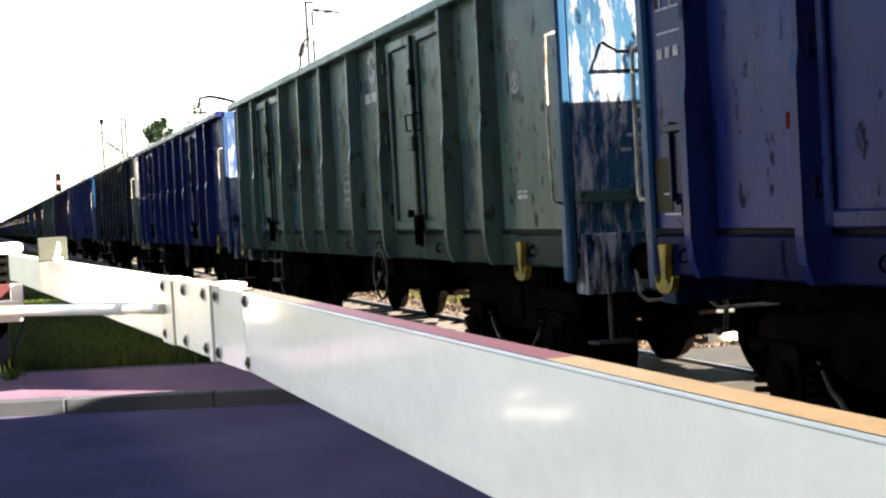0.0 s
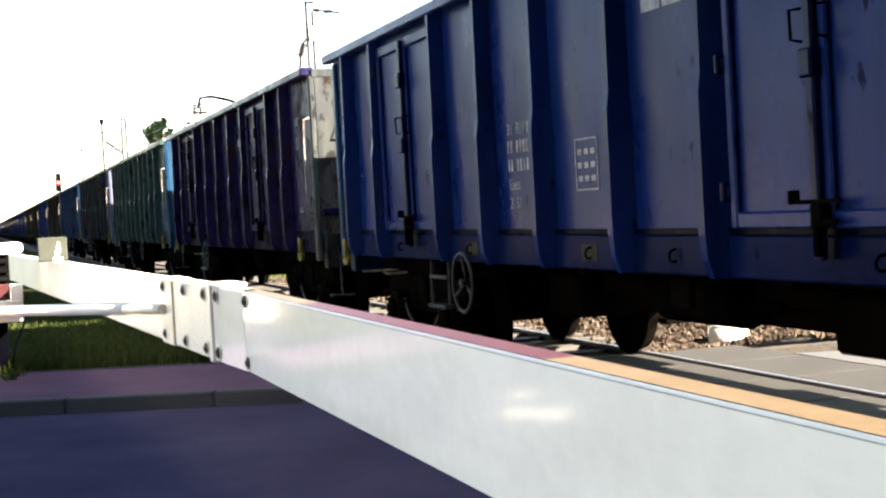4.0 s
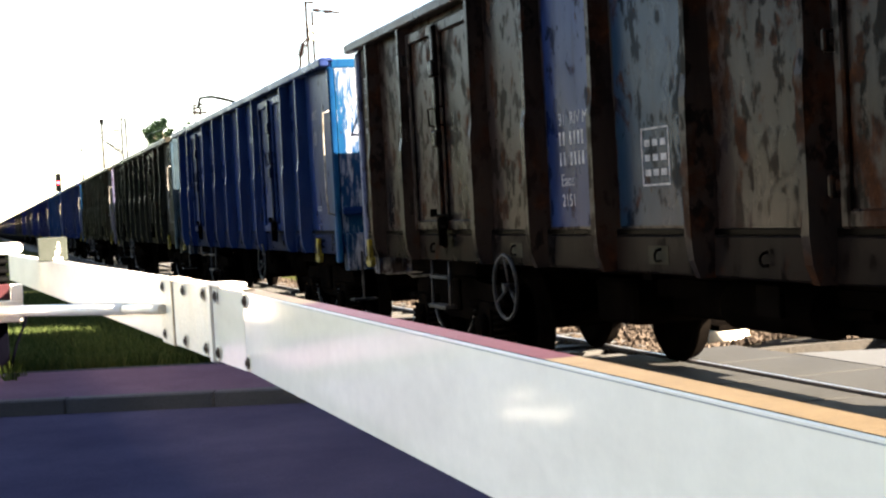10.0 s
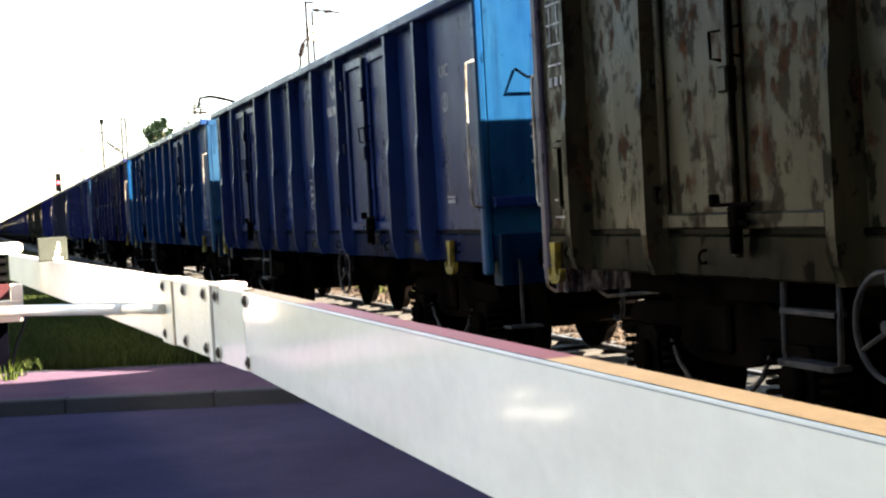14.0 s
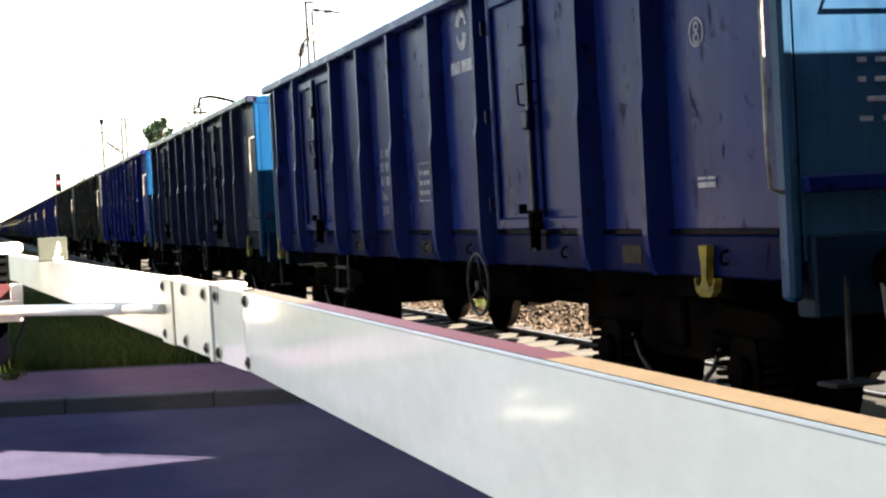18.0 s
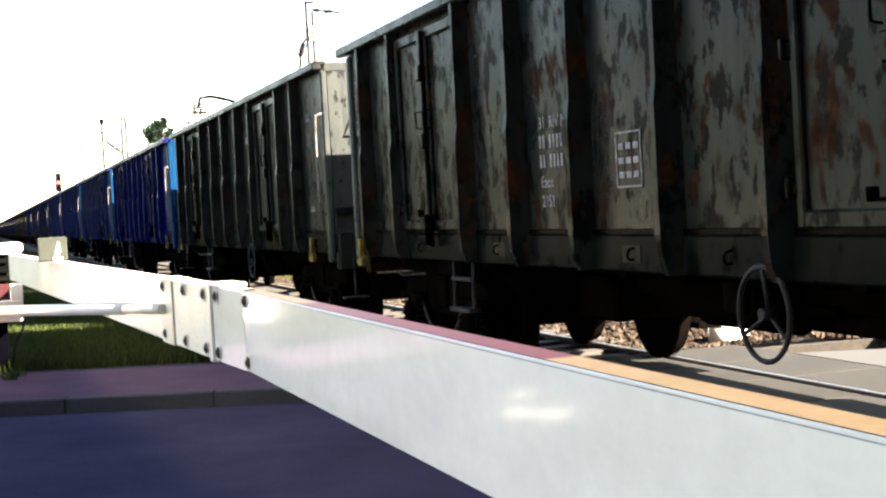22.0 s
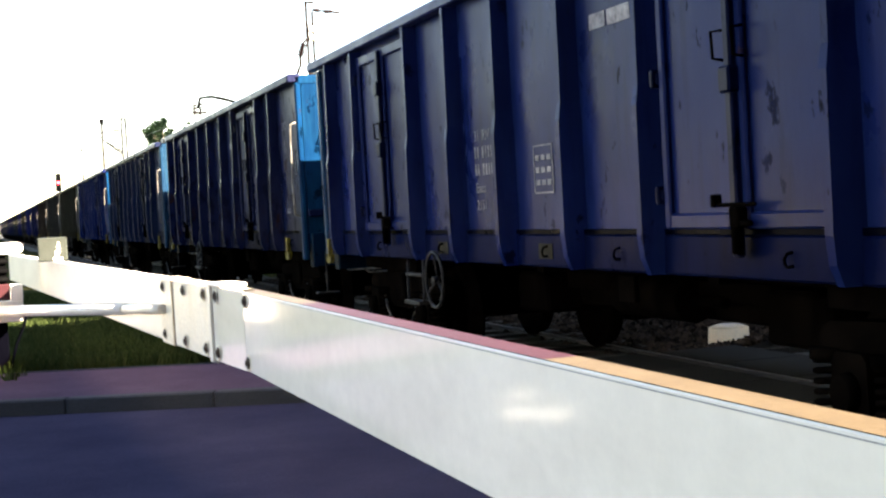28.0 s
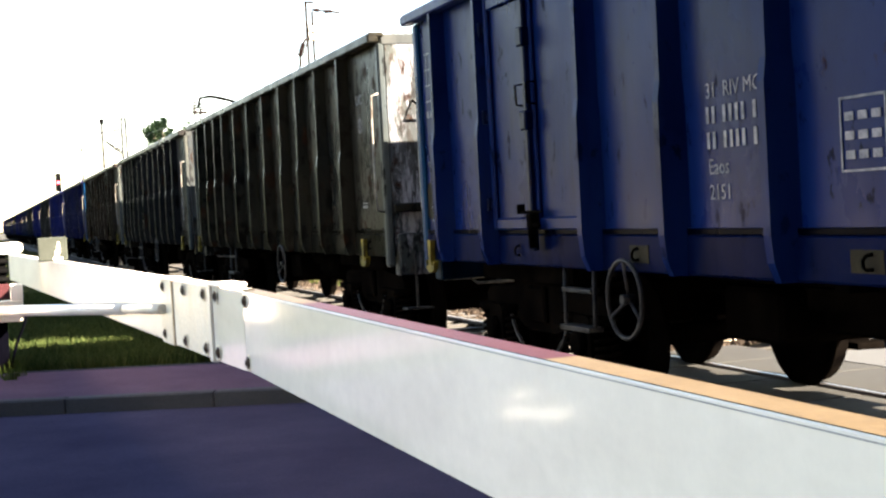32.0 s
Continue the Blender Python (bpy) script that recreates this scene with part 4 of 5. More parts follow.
def build_railcar():
    """A four-axle passenger railcar, its middle at the origin."""
    c = tagged(new("railcar"), "dark passenger railcar passing on the second track", "railcar", "cars of the passing train")
    bm = bmesh.new()
    prism(bm, [(-1.36, 0.98), (-1.40, 1.30), (-1.40, 3.05), (-1.30, 3.38), (1.30, 3.38), (1.40, 3.05), (1.40, 1.30), (1.36, 0.98)], "x", -CAR_HALF, CAR_HALF)
    part("body", bm, CAR_BODY, c)
    bm = bmesh.new()
    prism(bm, [(-1.29, 3.385), (-0.95, 3.66), (-0.4, 3.78), (0.4, 3.78), (0.95, 3.66), (1.29, 3.385)], "x", -CAR_HALF + 0.05, CAR_HALF - 0.05)
    part("roof", bm, CAR_ROOF, c)
    window = simple("window", CAR_GLASS, (-0.62, 0.62, -0.004, 0.004, 1.85, 2.75), bevel=0.0)
    leaf = simple("door", CAR_ROOF, (-0.62, 0.62, -0.006, 0.006, 1.02, 3.0), bevel=0.0)
    for side in (-1, 1):
        for x in (-9.0, -7.4, -3.4, -1.8, 0.0, 1.8, 3.4, 7.4, 9.0):
            part("window", window, None, c, at=pose(x, side * 1.402, 0))
        for x in (-5.4, 5.4):
            part("door", leaf, None, c, at=pose(x, side * 1.404, 0))
    bm = bmesh.new()
    box(bm, -4.6, 4.6, -1.25, 1.25, 0.36, 0.98, 0.03)
    part("underfloor_case", bm, GRIME_SHADE, c, "sooty underfloor equipment case")
    for x in (-7.1, 7.1):
        bm = bmesh.new()
        box(bm, x - 1.0, x + 1.0, -1.1, 1.1, 0.885, 0.98)
        part("bogie_bolster", bm, GRIME_SHADE, c)
        build_bogie(c, x)
    for x in (-1, 1):
        bm = bmesh.new()
        box(bm, x * CAR_HALF - 0.12, x * CAR_HALF + 0.12, -0.8, 0.8, 0.98, 3.2, 0.03)
        part("gangway", bm, BLACK_PAINT, c)
    return c


RAILCARS = [build_railcar()]
for _ in range(3):
    RAILCARS.append(copy_thing(RAILCARS[0], Matrix()))

# ---- the barrier over the road ----
ARM_Z0, ARM_Z1 = 0.912, 1.220
arm = tagged(new("road_barrier"), "long white box-section barrier arm lowered across the road", "road barrier")
bm = bmesh.new()
box(bm, -6.08, 4.0, 0.948, 1.025, ARM_Z0, ARM_Z1, 0.0025)
part("outer_section", bm, ARM_GLOSS, arm)
# the inner section turns a little away
SKEW = pose(-6.24, 0.905, 0, 0, 0, 2.98)
bm = bmesh.new()
box(bm, -11.7, -0.69, 0.0, 0.085, ARM_Z0 - 0.005, ARM_Z1 + 0.002, 0.008)
part("inner_section", bm, ARM_WHITE, arm, at=SKEW)
bm = bmesh.new()
box(bm, -1.03, -0.69, -0.007, 0.092, ARM_Z0 - 0.012, ARM_Z1 + 0.008, 0.003)
part("hinge_plate", bm, STAIN, arm, "rust-stained white joint plate", at=SKEW)
bm = bmesh.new()
box(bm, -0.675, 0.19, -0.004, 0.090, ARM_Z0 - 0.004, ARM_Z1 + 0.004, 0.003)
part("joint_plate", bm, STAIN, arm, "rust-stained white joint plate", at=SKEW)
bm = bmesh.new()
box(bm, 0.20, 0.46, -0.016, 0.10, ARM_Z1 + 0.004, ARM_Z1 + 0.020, 0.004)
box(bm, 0.20, 0.255, -0.018, 0.03, ARM_Z0 - 0.012, ARM_Z1 + 0.020, 0.004)
part("flange", bm, ARM_WHITE, arm, at=SKEW)
bm = bmesh.new()
prism(bm, [(0.25, -0.005), (0.80, 0.0005), (0.80, 0.06), (0.25, 0.06)], "z", ARM_Z0 - 0.002, ARM_Z1 + 0.002)
bmesh.ops.recalc_face_normals(bm, faces=bm.faces)
part("cover_plate", bm, ARM_GLOSS, arm, at=SKEW)
bm = bmesh.new()
rod(bm, (0, 0, 0), (0, -0.010, 0), 0.024, 6)
rod(bm, (0, -0.010, 0), (0, -0.016, 0), 0.012, 8)
bolt = mesh_of("bolt", bm, BOLT)
bm = bmesh.new()
prism(bm, [(0.034, 0.012), (0.02, 0.032), (-0.02, 0.032), (-0.034, 0.012), (-0.026, -0.022), (-0.008, -0.030), (0.016, -0.033), (0.03, -0.018)], "y", -0.0012, 0.0)
bmesh.ops.recalc_face_normals(bm, faces=bm.faces)
stain_mesh = mesh_of("rust_stain", bm, RUST_RUN)
for x in (-0.92, -0.38, 0.09, 0.34):
    for z in (ARM_Z0 + 0.035, ARM_Z1 - 0.035):
        part("bolt", bolt, None, arm, "rusted bolt", SKEW @ pose(x, -0.006, z))
        part("rust_stain", stain_mesh, None, arm, "tan rust run below a bolt", SKEW @ pose(x, -0.0085, z))
for x in (-5.38,):
    for z in (ARM_Z0 + 0.035, ARM_Z1 - 0.035):
        part("bolt", bolt, None, arm, "rusted bolt", pose(x, 0.948, z))
        part("rust_stain", stain_mesh, None, arm, "tan rust run below a bolt", pose(x, 0.9475, z))
bm = bmesh.new()
box(bm, -0.704, -0.672, -0.0095, -0.003, ARM_Z0 - 0.01, ARM_Z1 + 0.004)
part("seam", bm, RUST_SEAM, arm, "rust-brown seam", at=SKEW)
# reflective tape along the top, red and amber in turn
for x0, x1, mat in ((-5.60, -4.42, TAPE_YELLOW), (-4.42, -2.36, TAPE_RED), (-2.36, -0.3, TAPE_YELLOW), (-0.3, 2.0, TAPE_RED)):
    bm = bmesh.new()
    box(bm, x0, x1, 0.9500, 1.018, ARM_Z1 + 0.0005, ARM_Z1 + 0.002)
    part("reflective_tape", bm, mat, arm, "worn reflective tape")
bm = bmesh.new()
box(bm, -5.42, 4.0, 0.9472, 0.950, ARM_Z1 - 0.0085, ARM_Z1 - 0.0062)
part("lip_groove", bm, LIP_GREY, arm, "thin grey groove under the lip")
# brace from the drive to the joint
bm = bmesh.new()
rod(bm, (-13.9, 0.13, 0.754), (-8.25, 0.755, 1.022), 0.052, 12, 0.034)
part("brace_tube", bm, ARM_WHITE, arm, "white steel brace tube")
bm = bmesh.new()
rod(bm, (-8.27, 0.753, 1.021), (-7.12, 0.835, 1.073), 0.026, 12)
part("brace_rod", bm, STAIN, arm, "bare stained end of the brace")

# the post that carries the arm
stand = tagged(new("barrier_stand"), "white barrier stand with a red reflector behind the arm's end", "barrier stand")
bm = bmesh.new()
rod(bm, (-13.9, -0.6, 1.34), (-13.9, 0.31, 1.34), 0.055, 14)
bmesh.ops.create_uvsphere(bm, u_segments=14, v_segments=8, radius=0.055, matrix=pose(-13.9, 0.31, 1.34))
part("top_rail", bm, ARM_WHITE, stand)
bm = bmesh.new()
box(bm, -13.95, -13.88, -0.6, 0.335, 0.645, 0.85, 0.012)
box(bm, -13.95, -13.88, 0.222, 0.338, 0.84, 1.005, 0.012)
part("side_plate", bm, ARM_WHITE, stand)
bm = bmesh.new()
box(bm, -13.99, -13.93, -0.6, 0.185, 0.0, 0.66, 0.01)
part("pedestal", bm, NAVY_STEEL, stand, "dark navy pedestal")
part("cable", swept("cable", NAVY_STEEL, [(-13.87, 0.348, 0.72), (-13.87, 0.348, 0.66), (-13.88, 0.316, 0.575), (-13.9, 0.256, 0.445), (-13.9, 0.205, 0.27), (-13.9, 0.18, 0.14)], 0.013), None, stand, "thin black hanging cable")
bm = bmesh.new()
for z in (1.05, 1.13, 1.22):
    rod(bm, (-13.9, -0.6, z), (-13.9, 0.22, z), 0.02, 8)
box(bm, -13.98, -13.92, -0.6, 0.2, 1.0, 1.28)
part("dark_grille", bm, BLACK_PAINT, stand)
bm = bmesh.new()
box(bm, -13.83, -13.80, -0.2, 0.215, 0.86, 1.01, 0.01)
part("reflector", bm, TAPE_RED, stand, "red reflector plate")
bm = bmesh.new()
box(bm, -14.05, -13.75, -0.75, -0.45, 0.0, 1.5, 0.03)
part("housing", bm, ARM_WHITE, stand, "white drive housing")

# lamp box sitting on the arm's inner end
bm = bmesh.new()
box(bm, -0.122, 0.122, -0.10, 0.10, 0.0, 0.205, 0.008)
lamp = tagged(new("lamp_box"), "pale grey-green lamp box mounted on the barrier arm", "lamp box")
lamp.matrix_basis = pose(-12.63, 0.575, ARM_Z1 + 0.003, 0, 0, 88)
part("case", bm, BOX_GREY, lamp)
bm = bmesh.new()
for x0, x1, z0, z1 in ((0.02, 0.05, 0.02, 0.09), (0.035, 0.06, 0.07, 0.13), (0.045, 0.058, 0.12, 0.165), (0.0, 0.08, 0.01, 0.035)):
    box(bm, x0, x1, -0.103, -0.099, z0, z1)
part("paint_splash", bm, ARM_WHITE, lamp, "splash of white paint")


# ---- masts and wires ----
def build_mast(x, y, top, reach, name="catenary_mast"):
    m = tagged(new(name), "grey steel catenary mast with bracket and insulators", "catenary mast", "catenary masts")
    m.matrix_basis = pose(x, y, -0.1)
    bm = bmesh.new()
    for dy in (-0.13, 0.13):
        rod(bm, (0, dy * 1.3, 0), (0, dy * 0.75, top), 0.035, 6)
    k = int(top / 0.55)
    for i in range(k):
        z0, z1 = i * 0.55, (i + 1) * 0.55
        s = 1 if i % 2 else -1
        rod(bm, (0, s * 0.15, z0), (0, -s * 0.15, z1), 0.012, 5)
    part("column", bm, MAST, m)
    if reach:
        bm = bmesh.new()
        rod(bm, (0, 0, top - 0.5), (0, reach, top - 0.75), 0.028, 6)
        rod(bm, (0, 0, top - 1.7), (0, reach * 0.8, top - 0.72), 0.028, 6)
        part("bracket", bm, MAST, m)
        for z0, f in ((top - 0.53, 0.12), (top - 1.55, 0.12)):
            bm = bmesh.new()
            for j in range(5):
                yy = reach * (f + 0.035 * j)
                rod(bm, (0, yy - 0.02, z0), (0, yy + 0.02, z0), 0.075, 10)
            part("insulator", bm, BROWN_CERAMIC, m)
        bm = bmesh.new()
        rod(bm, (0, reach, top - 0.75), (0, reach * 0.86, top - 1.4), 0.018, 6)
        part("steady_arm", bm, MAST, m)
    return m


m = tagged(new("catenary_mast"), "slim brown-grey twin-leg mast with arm and insulators", "catenary mast", "catenary masts")
m.matrix_basis = pose(-31.9, 7.42, -0.1)
bm = bmesh.new()
box(bm, -0.03, 0.03, -0.028, 0.028, 0, 6.50, 0.006)
box(bm, -0.03, 0.03, -0.028, 0.19, 6.45, 6.50, 0.006)
part("column", bm, BROWN_STEEL, m)
bm = bmesh.new()
box(bm, -0.03, 0.03, 0.115, 0.165, 0, 6.27, 0.006)
for z in (1.2, 2.4, 3.6, 4.8, 5.6):
    box(bm, -0.015, 0.015, 0.0, 0.14, z, z + 0.05)
part("stay_leg", bm, BROWN_STEEL, m)
bm = bmesh.new()
rod(bm, (0, 0.14, 6.31), (0, 0.80, 6.23), 0.026, 6)
part("arm", bm, BROWN_STEEL, m)
for c, span, mat in (((0, 0.52, 6.26), 0.14, BROWN_CERAMIC), ((0, 0.26, 6.29), 0.08, BROWN_CERAMIC), ((0, 0.10, 5.86), 0.10, STAIN), ((0, 0.12, 5.66), 0.12, STAIN)):
    bm = bmesh.new()
    for j in range(4):
        y = c[1] + span * (j / 3 - 0.5)
        rod(bm, (0, y - 0.016, c[2]), (0, y + 0.016, c[2]), 0.048 if c[2] > 6 else 0.08, 8)
    part("insulator", bm, mat, m)
bm = bmesh.new()
for j in range(5):
    rod(bm, (0, -0.10 - 0.02 * j, 5.52 - 0.06 * j), (0, -0.11 - 0.02 * j, 5.49 - 0.06 * j), 0.085, 8)
part("insulator", bm, BROWN_CERAMIC, m)
bm = bmesh.new()
sweep(bm, [(0, -0.01, 5.65), (0, -0.10, 5.55), (0, -0.20, 5.2), (0, -0.20, 5.05), (0, -0.28, 4.85), (0, -0.36, 4.7)], 0.034, 6)
part("hanger", bm, BROWN_STEEL, m)
m = build_mast(-49.3, 7.40, 5.55, 0)
bm = bmesh.new()
sweep(bm, [(0, 0.02, 5.48), (0, 0.12, 5.84), (0, 0.50, 5.88), (0, 0.90, 5.80), (0, 1.35, 5.66)], 0.055, 6)
part("bracket", bm, BLACK_PAINT, m)
bm = bmesh.new()
box(bm, -0.05, 0.05, -0.16, 0.34, 5.29, 5.37, 0.01)
part("clamp", bm, BROWN_STEEL, m)
for y, z in ((-0.09, 5.72), (0.14, 5.66)):
    bm = bmesh.new()
    for k in range(4):
        rod(bm, (0, y, z - 0.10 * k), (0, y + 0.01, z - 0.10 * k - 0.06), 0.085, 9)
    part("insulator", bm, BROWN_CERAMIC, m)
build_mast(-75.8, 7.42, 7.1, -1.8)
build_mast(-110.0, 7.42, 7.4, -1.8)
build_mast(-150.0, 7.42, 7.4, -1.8)
# a slim portal mast with two legs
m = tagged(new("catenary_mast"), "pale grey twin-leg portal mast with a short bracket", "catenary mast", "catenary masts")
m.matrix_basis = pose(-135.0, 13.28, -0.1)
bm = bmesh.new()
for y in (-0.19, 0.19):
    box(bm, -0.08, 0.08, y - 0.1, y + 0.1, 0, 11.5, 0.01)
box(bm, -0.07, 0.07, -0.26, 0.26, 11.4, 11.56, 0.01)
part("column", bm, MAST, m)
bm = bmesh.new()
rod(bm, (0, -0.19, 8.15), (0, -1.74, 9.4), 0.11, 6)
part("bracket", bm, MAST, m)
# lantern poles
for x, y, h in ((-90.3, 7.55, 7.85), (-180.5, 12.53, 10.95)):
    pole = tagged(new("lamp_post"), "slim grey lamp post with a dark lantern head", "lamp post", "lamp posts")
    pole.matrix_basis = pose(x, y, -0.1)
    bm = bmesh.new()
    rod(bm, (0, 0, 0), (0, 0, h), 0.10, 8, 0.075)
    part("pole", bm, BROWN_STEEL, pole)
    bm = bmesh.new()
    rod(bm, (0, 0, h), (0, 0, h + 0.28), 0.10, 10, 0.17)
    rod(bm, (0, 0, h + 0.28), (0, 0, h + 0.40), 0.17, 10, 0.06)
    part("lantern", bm, BLACK_PAINT, pole)
# signal with a red light
sig = tagged(new("railway_signal"), "black railway signal head showing a red light", "railway signal")
sig.matrix_basis = pose(-145.0, 7.6, -0.1)
bm = bmesh.new()
rod(bm, (0, 0, 0), (0, 0, 5.2), 0.07, 8)
part("post", bm, MAST, sig)
bm = bmesh.new()
prism(bm, [(-0.26, 5.2), (0.26, 5.2), (0.26, 6.85), (0.16, 7.05), (-0.16, 7.05), (-0.26, 6.85)], "x", -0.06, 0.04)
part("backplate", bm, BLACK_PAINT, sig)
for z, mat in ((6.5, BLACK_PAINT), (6.1, lamp_mat), (5.6, BLACK_PAINT)):
    bm = bmesh.new()
    rod(bm, (0.04, 0, z), (0.10, 0, z), 0.15, 14)
    part("lens", bm, mat, sig, "glowing red lens" if mat is lamp_mat else "")
# overhead wires
for y, z, sag in ((TRACK + 0.1, 5.6, 0.0), (TRACK_2, 5.6, 0.0), (TRACK, 6.6, 0.35), (TRACK_2 + 0.1, 6.6, 0.35)):
    bm = bmesh.new()
    pts = []
    for i in range(-12, 3):
        for j in range(5):
            u = j / 5
            pts.append((47 * (i + u) + 12, y, z - sag * 4 * u * (1 - u)))
    sweep(bm, pts, 0.008, 4)
    thing("overhead_wire", bm, WIRE, "thin copper overhead line wire above the track", "overhead wire", "overhead wires", "structure")


# ---- trees ----
def build_tree(x, y, h, r, seed, name="tree"):
    rng = random.Random(seed)
    t = tagged(new(name), "leafy green deciduous tree with an uneven crown", "tree", "trees by the railway")
    t.matrix_basis = pose(x, y, -0.06)
    bm = bmesh.new()
    rod(bm, (0, 0, 0), (0.1, 0.1, h * 0.45), h * 0.02, 9, h * 0.013)
    rod(bm, (0.1, 0.1, h * 0.45), (0, 0.2, h * 0.9), h * 0.013, 8, h * 0.003)
    tips = []
    for i in range(16):
        a, z0 = rng.uniform(0, 6.28), h * rng.uniform(0.28, 0.75)
        tip = Vector((math.cos(a), math.sin(a), 0)) * r * rng.uniform(0.5, 0.95) + Vector((0, 0, z0 + h * rng.uniform(0.08, 0.22)))
        rod(bm, (0.05, 0.1, z0), tip, h * 0.006, 5, h * 0.002)
        tips.append(tip)
    part("trunk", bm, BARK, t)
    tips += [Vector((rng.gauss(0, r * 0.25), rng.gauss(0, r * 0.25), h * rng.uniform(0.8, 1.0))) for _ in range(5)]
    verts, faces = [], []
    for tip in tips:
        for _ in range(9):
            c = tip + Vector((rng.gauss(0, r * 0.2), rng.gauss(0, r * 0.2), rng.gauss(0, r * 0.16)))
            for _ in range(26):
                p = c + Vector((rng.gauss(0, r * 0.09), rng.gauss(0, r * 0.09), rng.gauss(0, r * 0.08)))
                u = Vector((rng.gauss(0, 1), rng.gauss(0, 1), rng.gauss(0, 1))).normalized()
                v = u.orthogonal().normalized()
                s = h * rng.uniform(0.009, 0.016)
                k = len(verts)
                verts += [p - u * s, p + v * s * 0.6, p + u * s, p - v * s * 0.6]
                faces.append((k, k + 1, k + 2, k + 3))
    me = bpy.data.meshes.new("crown")
    me.from_pydata(verts, [], faces)
    me.materials.append(LEAF)
    part("crown", me, None, t)
    return t


build_tree(-190, 23.6, 15.2, 2.0, 3)
build_tree(-186, 26.6, 14.0, 2.2, 4)
build_tree(-200, 29.0, 14.6, 1.5, 9)
build_tree(-230, 33, 14.0, 4.0, 5)
for i in range(5):
    build_tree(-300 - 20 * i, -6 + 1.6 * i, 6.4 + 0.5 * (i * 37 % 3), 2.6, 20 + i)



def build_woods(seed):
    """A far, unseen belt of trees along the railway, on the camera's side, added to darken reflections: trunks and
    crowns of many leaf clumps.
    """
    rng = random.Random(seed)
    verts, faces = [], []
    for i in range(90):
        u = i / 89
        x, y = -95 - 330 * u ** 1.3 + rng.uniform(-2, 2), -24 + 16 * u + rng.uniform(-3, 3)
        h, r = rng.uniform(8, 12), rng.uniform(2.4, 3.6)
        for _ in range(70):
            c = Vector((x + rng.gauss(0, r * 0.5), y + rng.gauss(0, r * 0.45), h * min(1.0, 0.08 + 0.92 * rng.random() ** 0.8)))
            for _ in range(5):
                p = c + Vector((rng.gauss(0, 0.5), rng.gauss(0, 0.5), rng.gauss(0, 0.45)))
                a = Vector((rng.gauss(0, 1), rng.gauss(0, 1), rng.gauss(0, 1))).normalized() * rng.uniform(0.35, 0.7)
                b = a.orthogonal().normalized() * a.length * 0.75
                k = len(verts)
                verts += [p - a, p + b, p + a, p - b]
                faces.append((k, k + 1, k + 2, k + 3))
    me = bpy.data.meshes.new("far_woods")
    me.from_pydata(verts, [], faces)
    me.materials.append(LEAF)
    return tagged(new("far_woods", me), "unseen dark green belt of trees added to darken reflections in far wagons", "woods", kind="stuff")


build_woods(41)

# ---- things beside the crossing ----
bm = bmesh.new()
rod(bm, (0, 0, -0.1), (0, 0, 0.17), 0.22, 24, 0.20)
rod(bm, (0, 0, 0.17), (0, 0, 0.20), 0.20, 24, 0.12)
drum = thing("marker_block", bm, STAIN, "low round white-painted concrete block in the ballast", "concrete block")
drum.matrix_basis = pose(-12.7, 7.15, -0.05)
for x, y in ((-17.6, 7.72), (-17.0, 7.74), (-20.9, 7.68)):
    bm = bmesh.new()
    box(bm, -0.05, 0.05, -0.05, 0.05, -0.1, 0.62, 0.012)
    box(bm, -0.06, 0.06, -0.06, 0.06, 0.62, 0.66, 0.012)
    thing("marker_post", bm, SLEEPER, "short grey concrete post in the grass", "post", "posts by the track").matrix_basis = pose(x, y, -0.02)


def scatter(name, count, area, z_of, shape, mat, label, category, seed):
    """Many small loose pieces in one mesh."""
    rng = random.Random(seed)
    verts, faces = [], []
    for _ in range(count):
        x, y = area(rng)
        shape(rng, x, y, z_of(x, y), verts, faces)
    me = bpy.data.meshes.new(name)
    me.from_pydata(verts, [], faces)
    me.materials.append(mat)
    return tagged(new(name, me), label, category, kind="stuff")


def stone(rng, x, y, z, verts, faces):
    s = rng.uniform(0.022, 0.055)
    k = len(verts)
    q = Euler((rng.uniform(0, 6), rng.uniform(0, 6), rng.uniform(0, 6))).to_matrix()
    for v in ((1, 0, 0), (-1, 0, 0), (0, 1, 0), (0, -1, 0), (0, 0, 1), (0, 0, -1)):
        verts.append(Vector((x, y, z + s * 0.3)) + q @ (Vector(v) * s * rng.uniform(0.6, 1.2)))
    for a, b, c in ((0, 2, 4), (2, 1, 4), (1, 3, 4), (3, 0, 4), (2, 0, 5), (1, 2, 5), (3, 1, 5), (0, 3, 5)):
        faces.append((k + a, k + b, k + c))


def blade(rng, x, y, z, verts, faces, tall=0.11):
    h = tall * rng.uniform(0.4, 1.5)
    a, b = rng.uniform(0, 6.28), rng.uniform(0, 6.28)
    w = 0.006 + 0.004 * rng.random()
    lean = Vector((math.cos(b), math.sin(b), 0)) * h * rng.uniform(0.1, 0.6)
    side = Vector((math.cos(a), math.sin(a), 0)) * w
    p = Vector((x, y, z))
    k = len(verts)
    verts += [p - side, p + side, p + lean * 0.4 + Vector((0, 0, h * 0.65)) + side * 0.7, p + lean + Vector((0, 0, h)), p + lean * 0.4 + Vector((0, 0, h * 0.65)) - side * 0.7]
    faces.append((k, k + 1, k + 2, k + 3, k + 4))


scatter("ballast_stones", 9000, lambda r: (-12.3 - 22 * r.random() ** 1.6, r.uniform(5.95, 8.6)), lambda x, y: -0.08 + 0.10 * math.exp(-((y - 7.6) / 0.6) ** 2),
        stone, STONE, "loose tan crushed ballast stones", "ballast", 5)


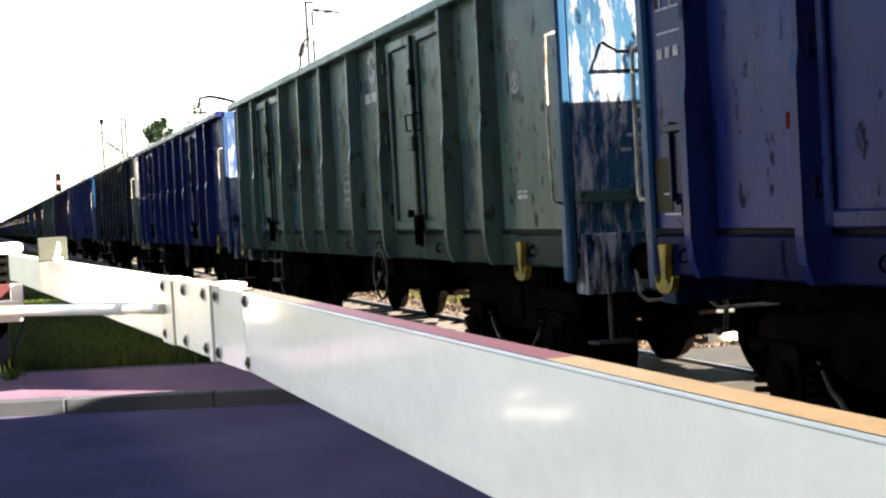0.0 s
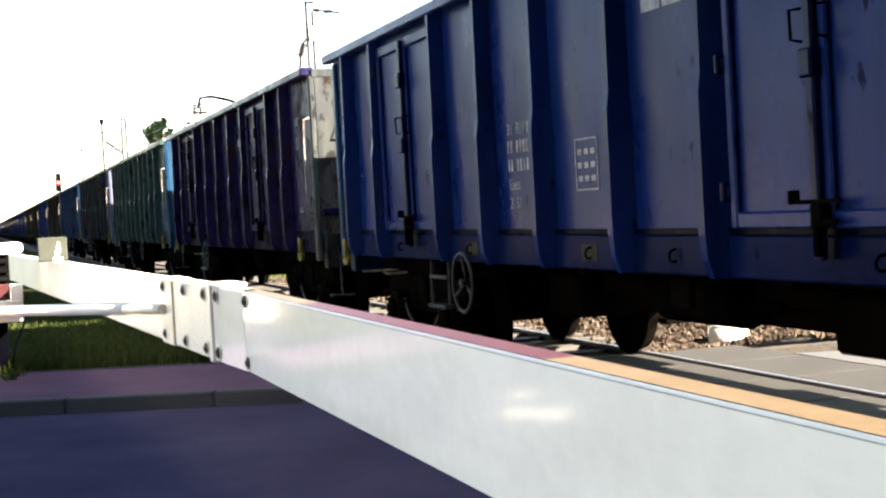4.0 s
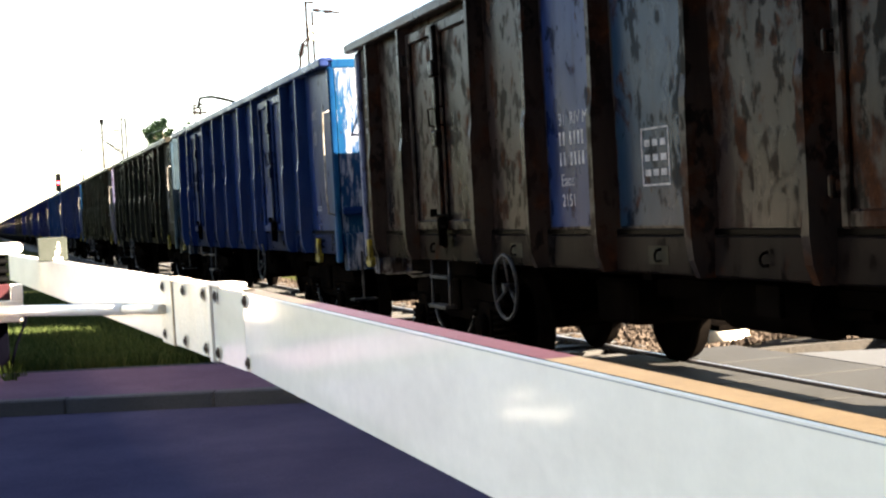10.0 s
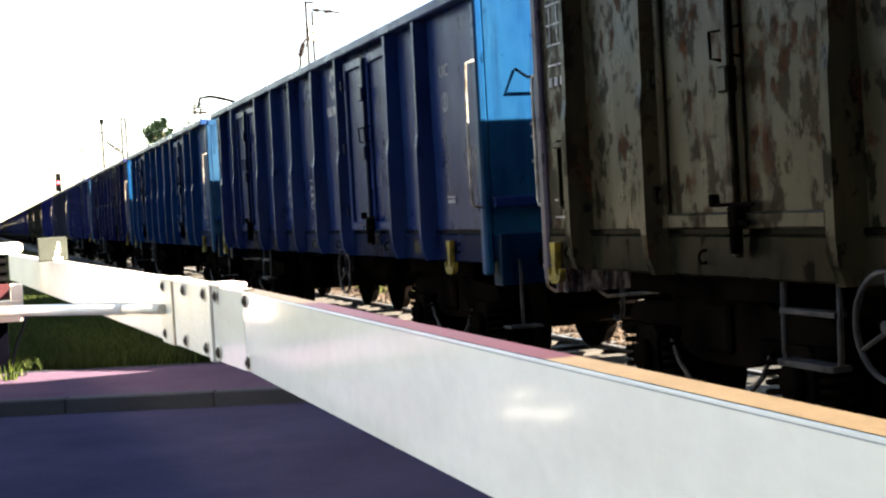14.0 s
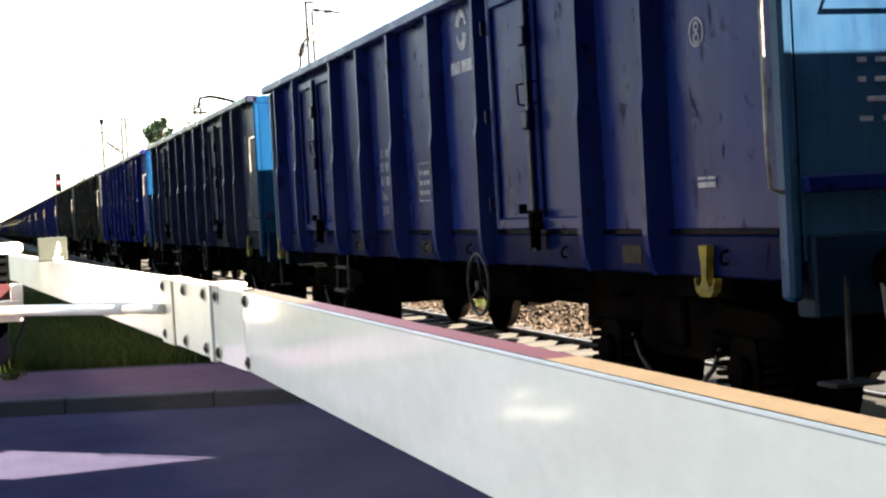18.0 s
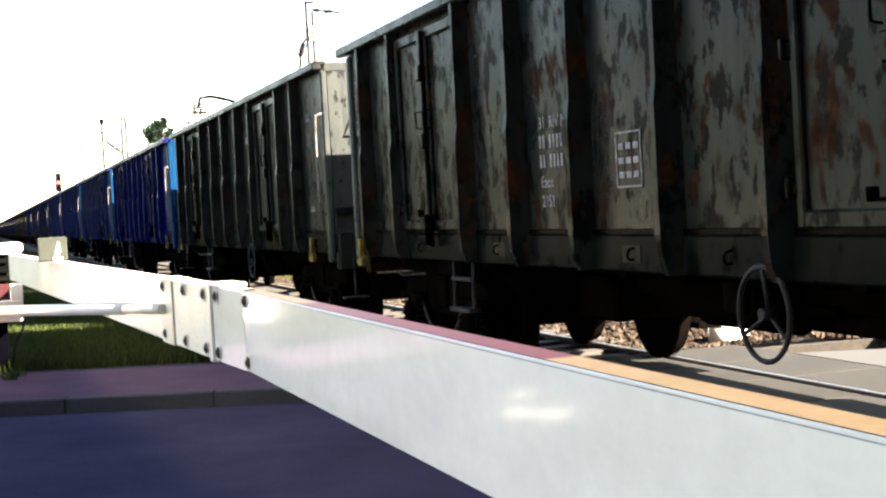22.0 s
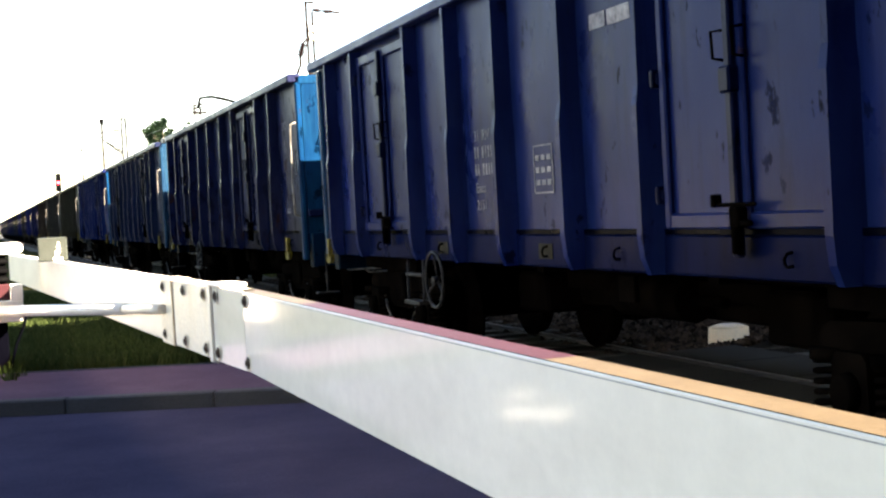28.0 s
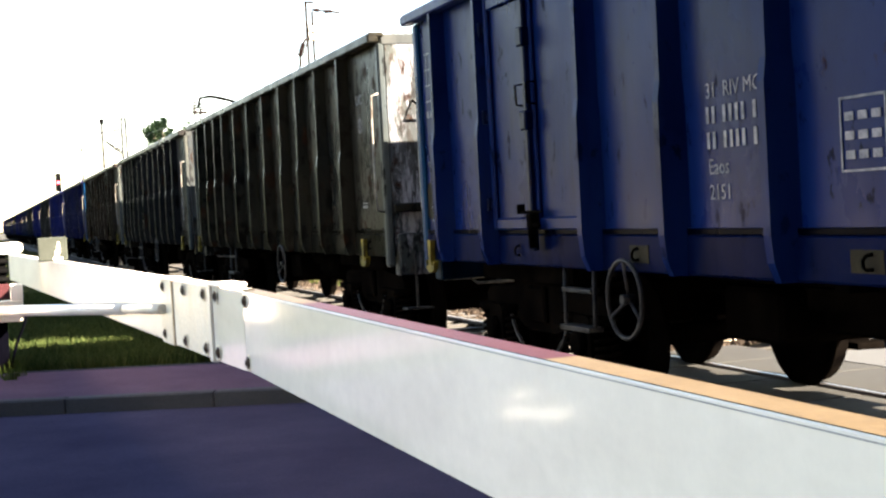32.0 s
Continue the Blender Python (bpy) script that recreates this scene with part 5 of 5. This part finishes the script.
def verge_spot(r):
    back = 16 * r.random() ** 1.5
    y = r.uniform(-0.5 + 0.03 * back, 3.0)
    x = on_edge(y) - 0.05 - back
    # thin, trodden places
    if math.sin(x * 1.9 + 1.3 * math.sin(y * 2.3)) * math.sin(y * 3.1 + x * 0.7) > 0.35 and r.random() < 0.75:
        return verge_spot(r)
    return x, y


scatter("verge_grass", 75000, verge_spot, lambda x, y: KERB_Z - 0.03, blade, VERGE_BLADE, "short green grass on the verge", "grass", 6)
scatter("far_grass", 14000, lambda r: (-14 - 40 * r.random() ** 1.4, r.uniform(11.3, 14.5)), lambda x, y: -0.08,
        lambda r, x, y, z, v, f: blade(r, x, y, z, v, f, 0.25), BLADE, "tall sunlit grass beyond the tracks", "grass", 7)
scatter("track_grass", 5000, lambda r: (-19 - 30 * r.random(), r.uniform(6.9, 8.3)), lambda x, y: -0.06,
        lambda r, x, y, z, v, f: blade(r, x, y, z, v, f, 0.16), BLADE, "sunlit grass growing between the tracks", "grass", 8)

rng = random.Random(9)
for x, y, n in ((-13.30, 0.17, 16), (-13.55, 0.24, 12)):
    verts, faces = [], []
    for _ in range(n):
        blade(rng, rng.gauss(0, 0.05), rng.gauss(0, 0.05), 0.0, verts, faces, 0.15)
        blade(rng, rng.gauss(0, 0.03), rng.gauss(0, 0.03), 0.0, verts, faces, 0.11)
    me = bpy.data.meshes.new("weed")
    me.from_pydata(verts, [], faces)
    me.materials.append(WEED)
    tagged(new("weed", me), "tuft of yellow-green weed at the edge of the path", "weed", "weeds by the path").matrix_basis = pose(x, y, KERB_Z - 0.03)

# kerb stones, one by one
kerb = tagged(new("kerb"), "row of grey concrete kerb stones along the road", "kerb", kind="structure")
bm = bmesh.new()
box(bm, -0.15, 0.0, 0.004, 1.176, -0.2, KERB_Z, 0.012)
kerb_mesh = mesh_of("kerb_stone", bm, KERBSTONE)
turn = math.degrees(math.atan2(K.y, K.x)) - 90
for i in range(-14, 3):
    q = P + K * (0.58 + 1.18 * (i - 0))
    part("kerb_stone", kerb_mesh, None, kerb, at=pose(q.x, q.y, 0, 0, 0, turn))
kerb_2 = tagged(new("kerb_near"), "row of grey concrete kerb stones along the road", "kerb", kind="structure")
for i in range(-14, 3):
    q = P + ACROSS * 7.15 + K * (0.58 + 1.18 * i)
    part("kerb_stone", kerb_mesh, None, kerb_2, at=pose(q.x, q.y, 0, 0, 0, turn))

# ---- what moves: the train ----
# where the front corner of wagon 0 stands, second by second, and it slows a little
FRONT = [-8.97, 3.18, 15.38, 27.52, 39.56, 51.68, 63.64, 75.58, 87.58, 99.02, 110.77, 122.46, 134.33, 146.11, 157.84, 169.46, 181.1, 192.85,
         204.44, 216.01, 227.61, 239.24, 250.8, 262.3, 273.84, 285.22, 296.57, 308.05, 319.6, 331.09, 342.55, 354.1, 365.58]


def run(t):
    i = min(int(t), 31)
    return FRONT[i] + (FRONT[i + 1] - FRONT[i]) * (t - i)


# the passing train: where its head is at one moment, and its speed towards -x
PASS_X, PASS_T, PASS_SPEED = -13.0, 24.97, 18.2


def motions():
    for k, w in WAGONS.items():
        walk(w, [(t, pose(run(t) - PITCH * k - HALF, TRACK, 0)) for t in range(33)])
    for k, c in enumerate(RAILCARS):
        walk(c, [(t, pose(PASS_X - PASS_SPEED * (t - PASS_T) + CAR_HALF + CAR_PITCH * k, TRACK_2, 0)) for t in (0, 8, 16, 24, 32)])
    # wheels roll: one roll for each of the two axle places of a bogie, shared by all bogies
    rolls = {}
    for w in (*WAGONS.values(), *RAILCARS):
        back = w in RAILCARS
        for o in w.children_recursive:
            if o.name.split(".")[0] != "wheelset":
                continue
            place = round(o.location.x, 2)
            dx = (place, back)
            if dx not in rolls:
                way = (lambda t: -PASS_SPEED * t) if back else run
                walk(o, [(f / FPS, pose(place, 0, 0.455) @ Matrix.Rotation(way(f / FPS) / 0.455, 4, "Y")) for f in range(0, 32 * FPS + 1)])
                rolls[dx] = o.animation_data
            elif o.animation_data is None or o.animation_data.action is not rolls[dx].action:
                o.rotation_mode = "QUATERNION"
                o.animation_data_create()
                o.animation_data.action = rolls[dx].action
                o.animation_data.action_slot = rolls[dx].action_slot


motions()
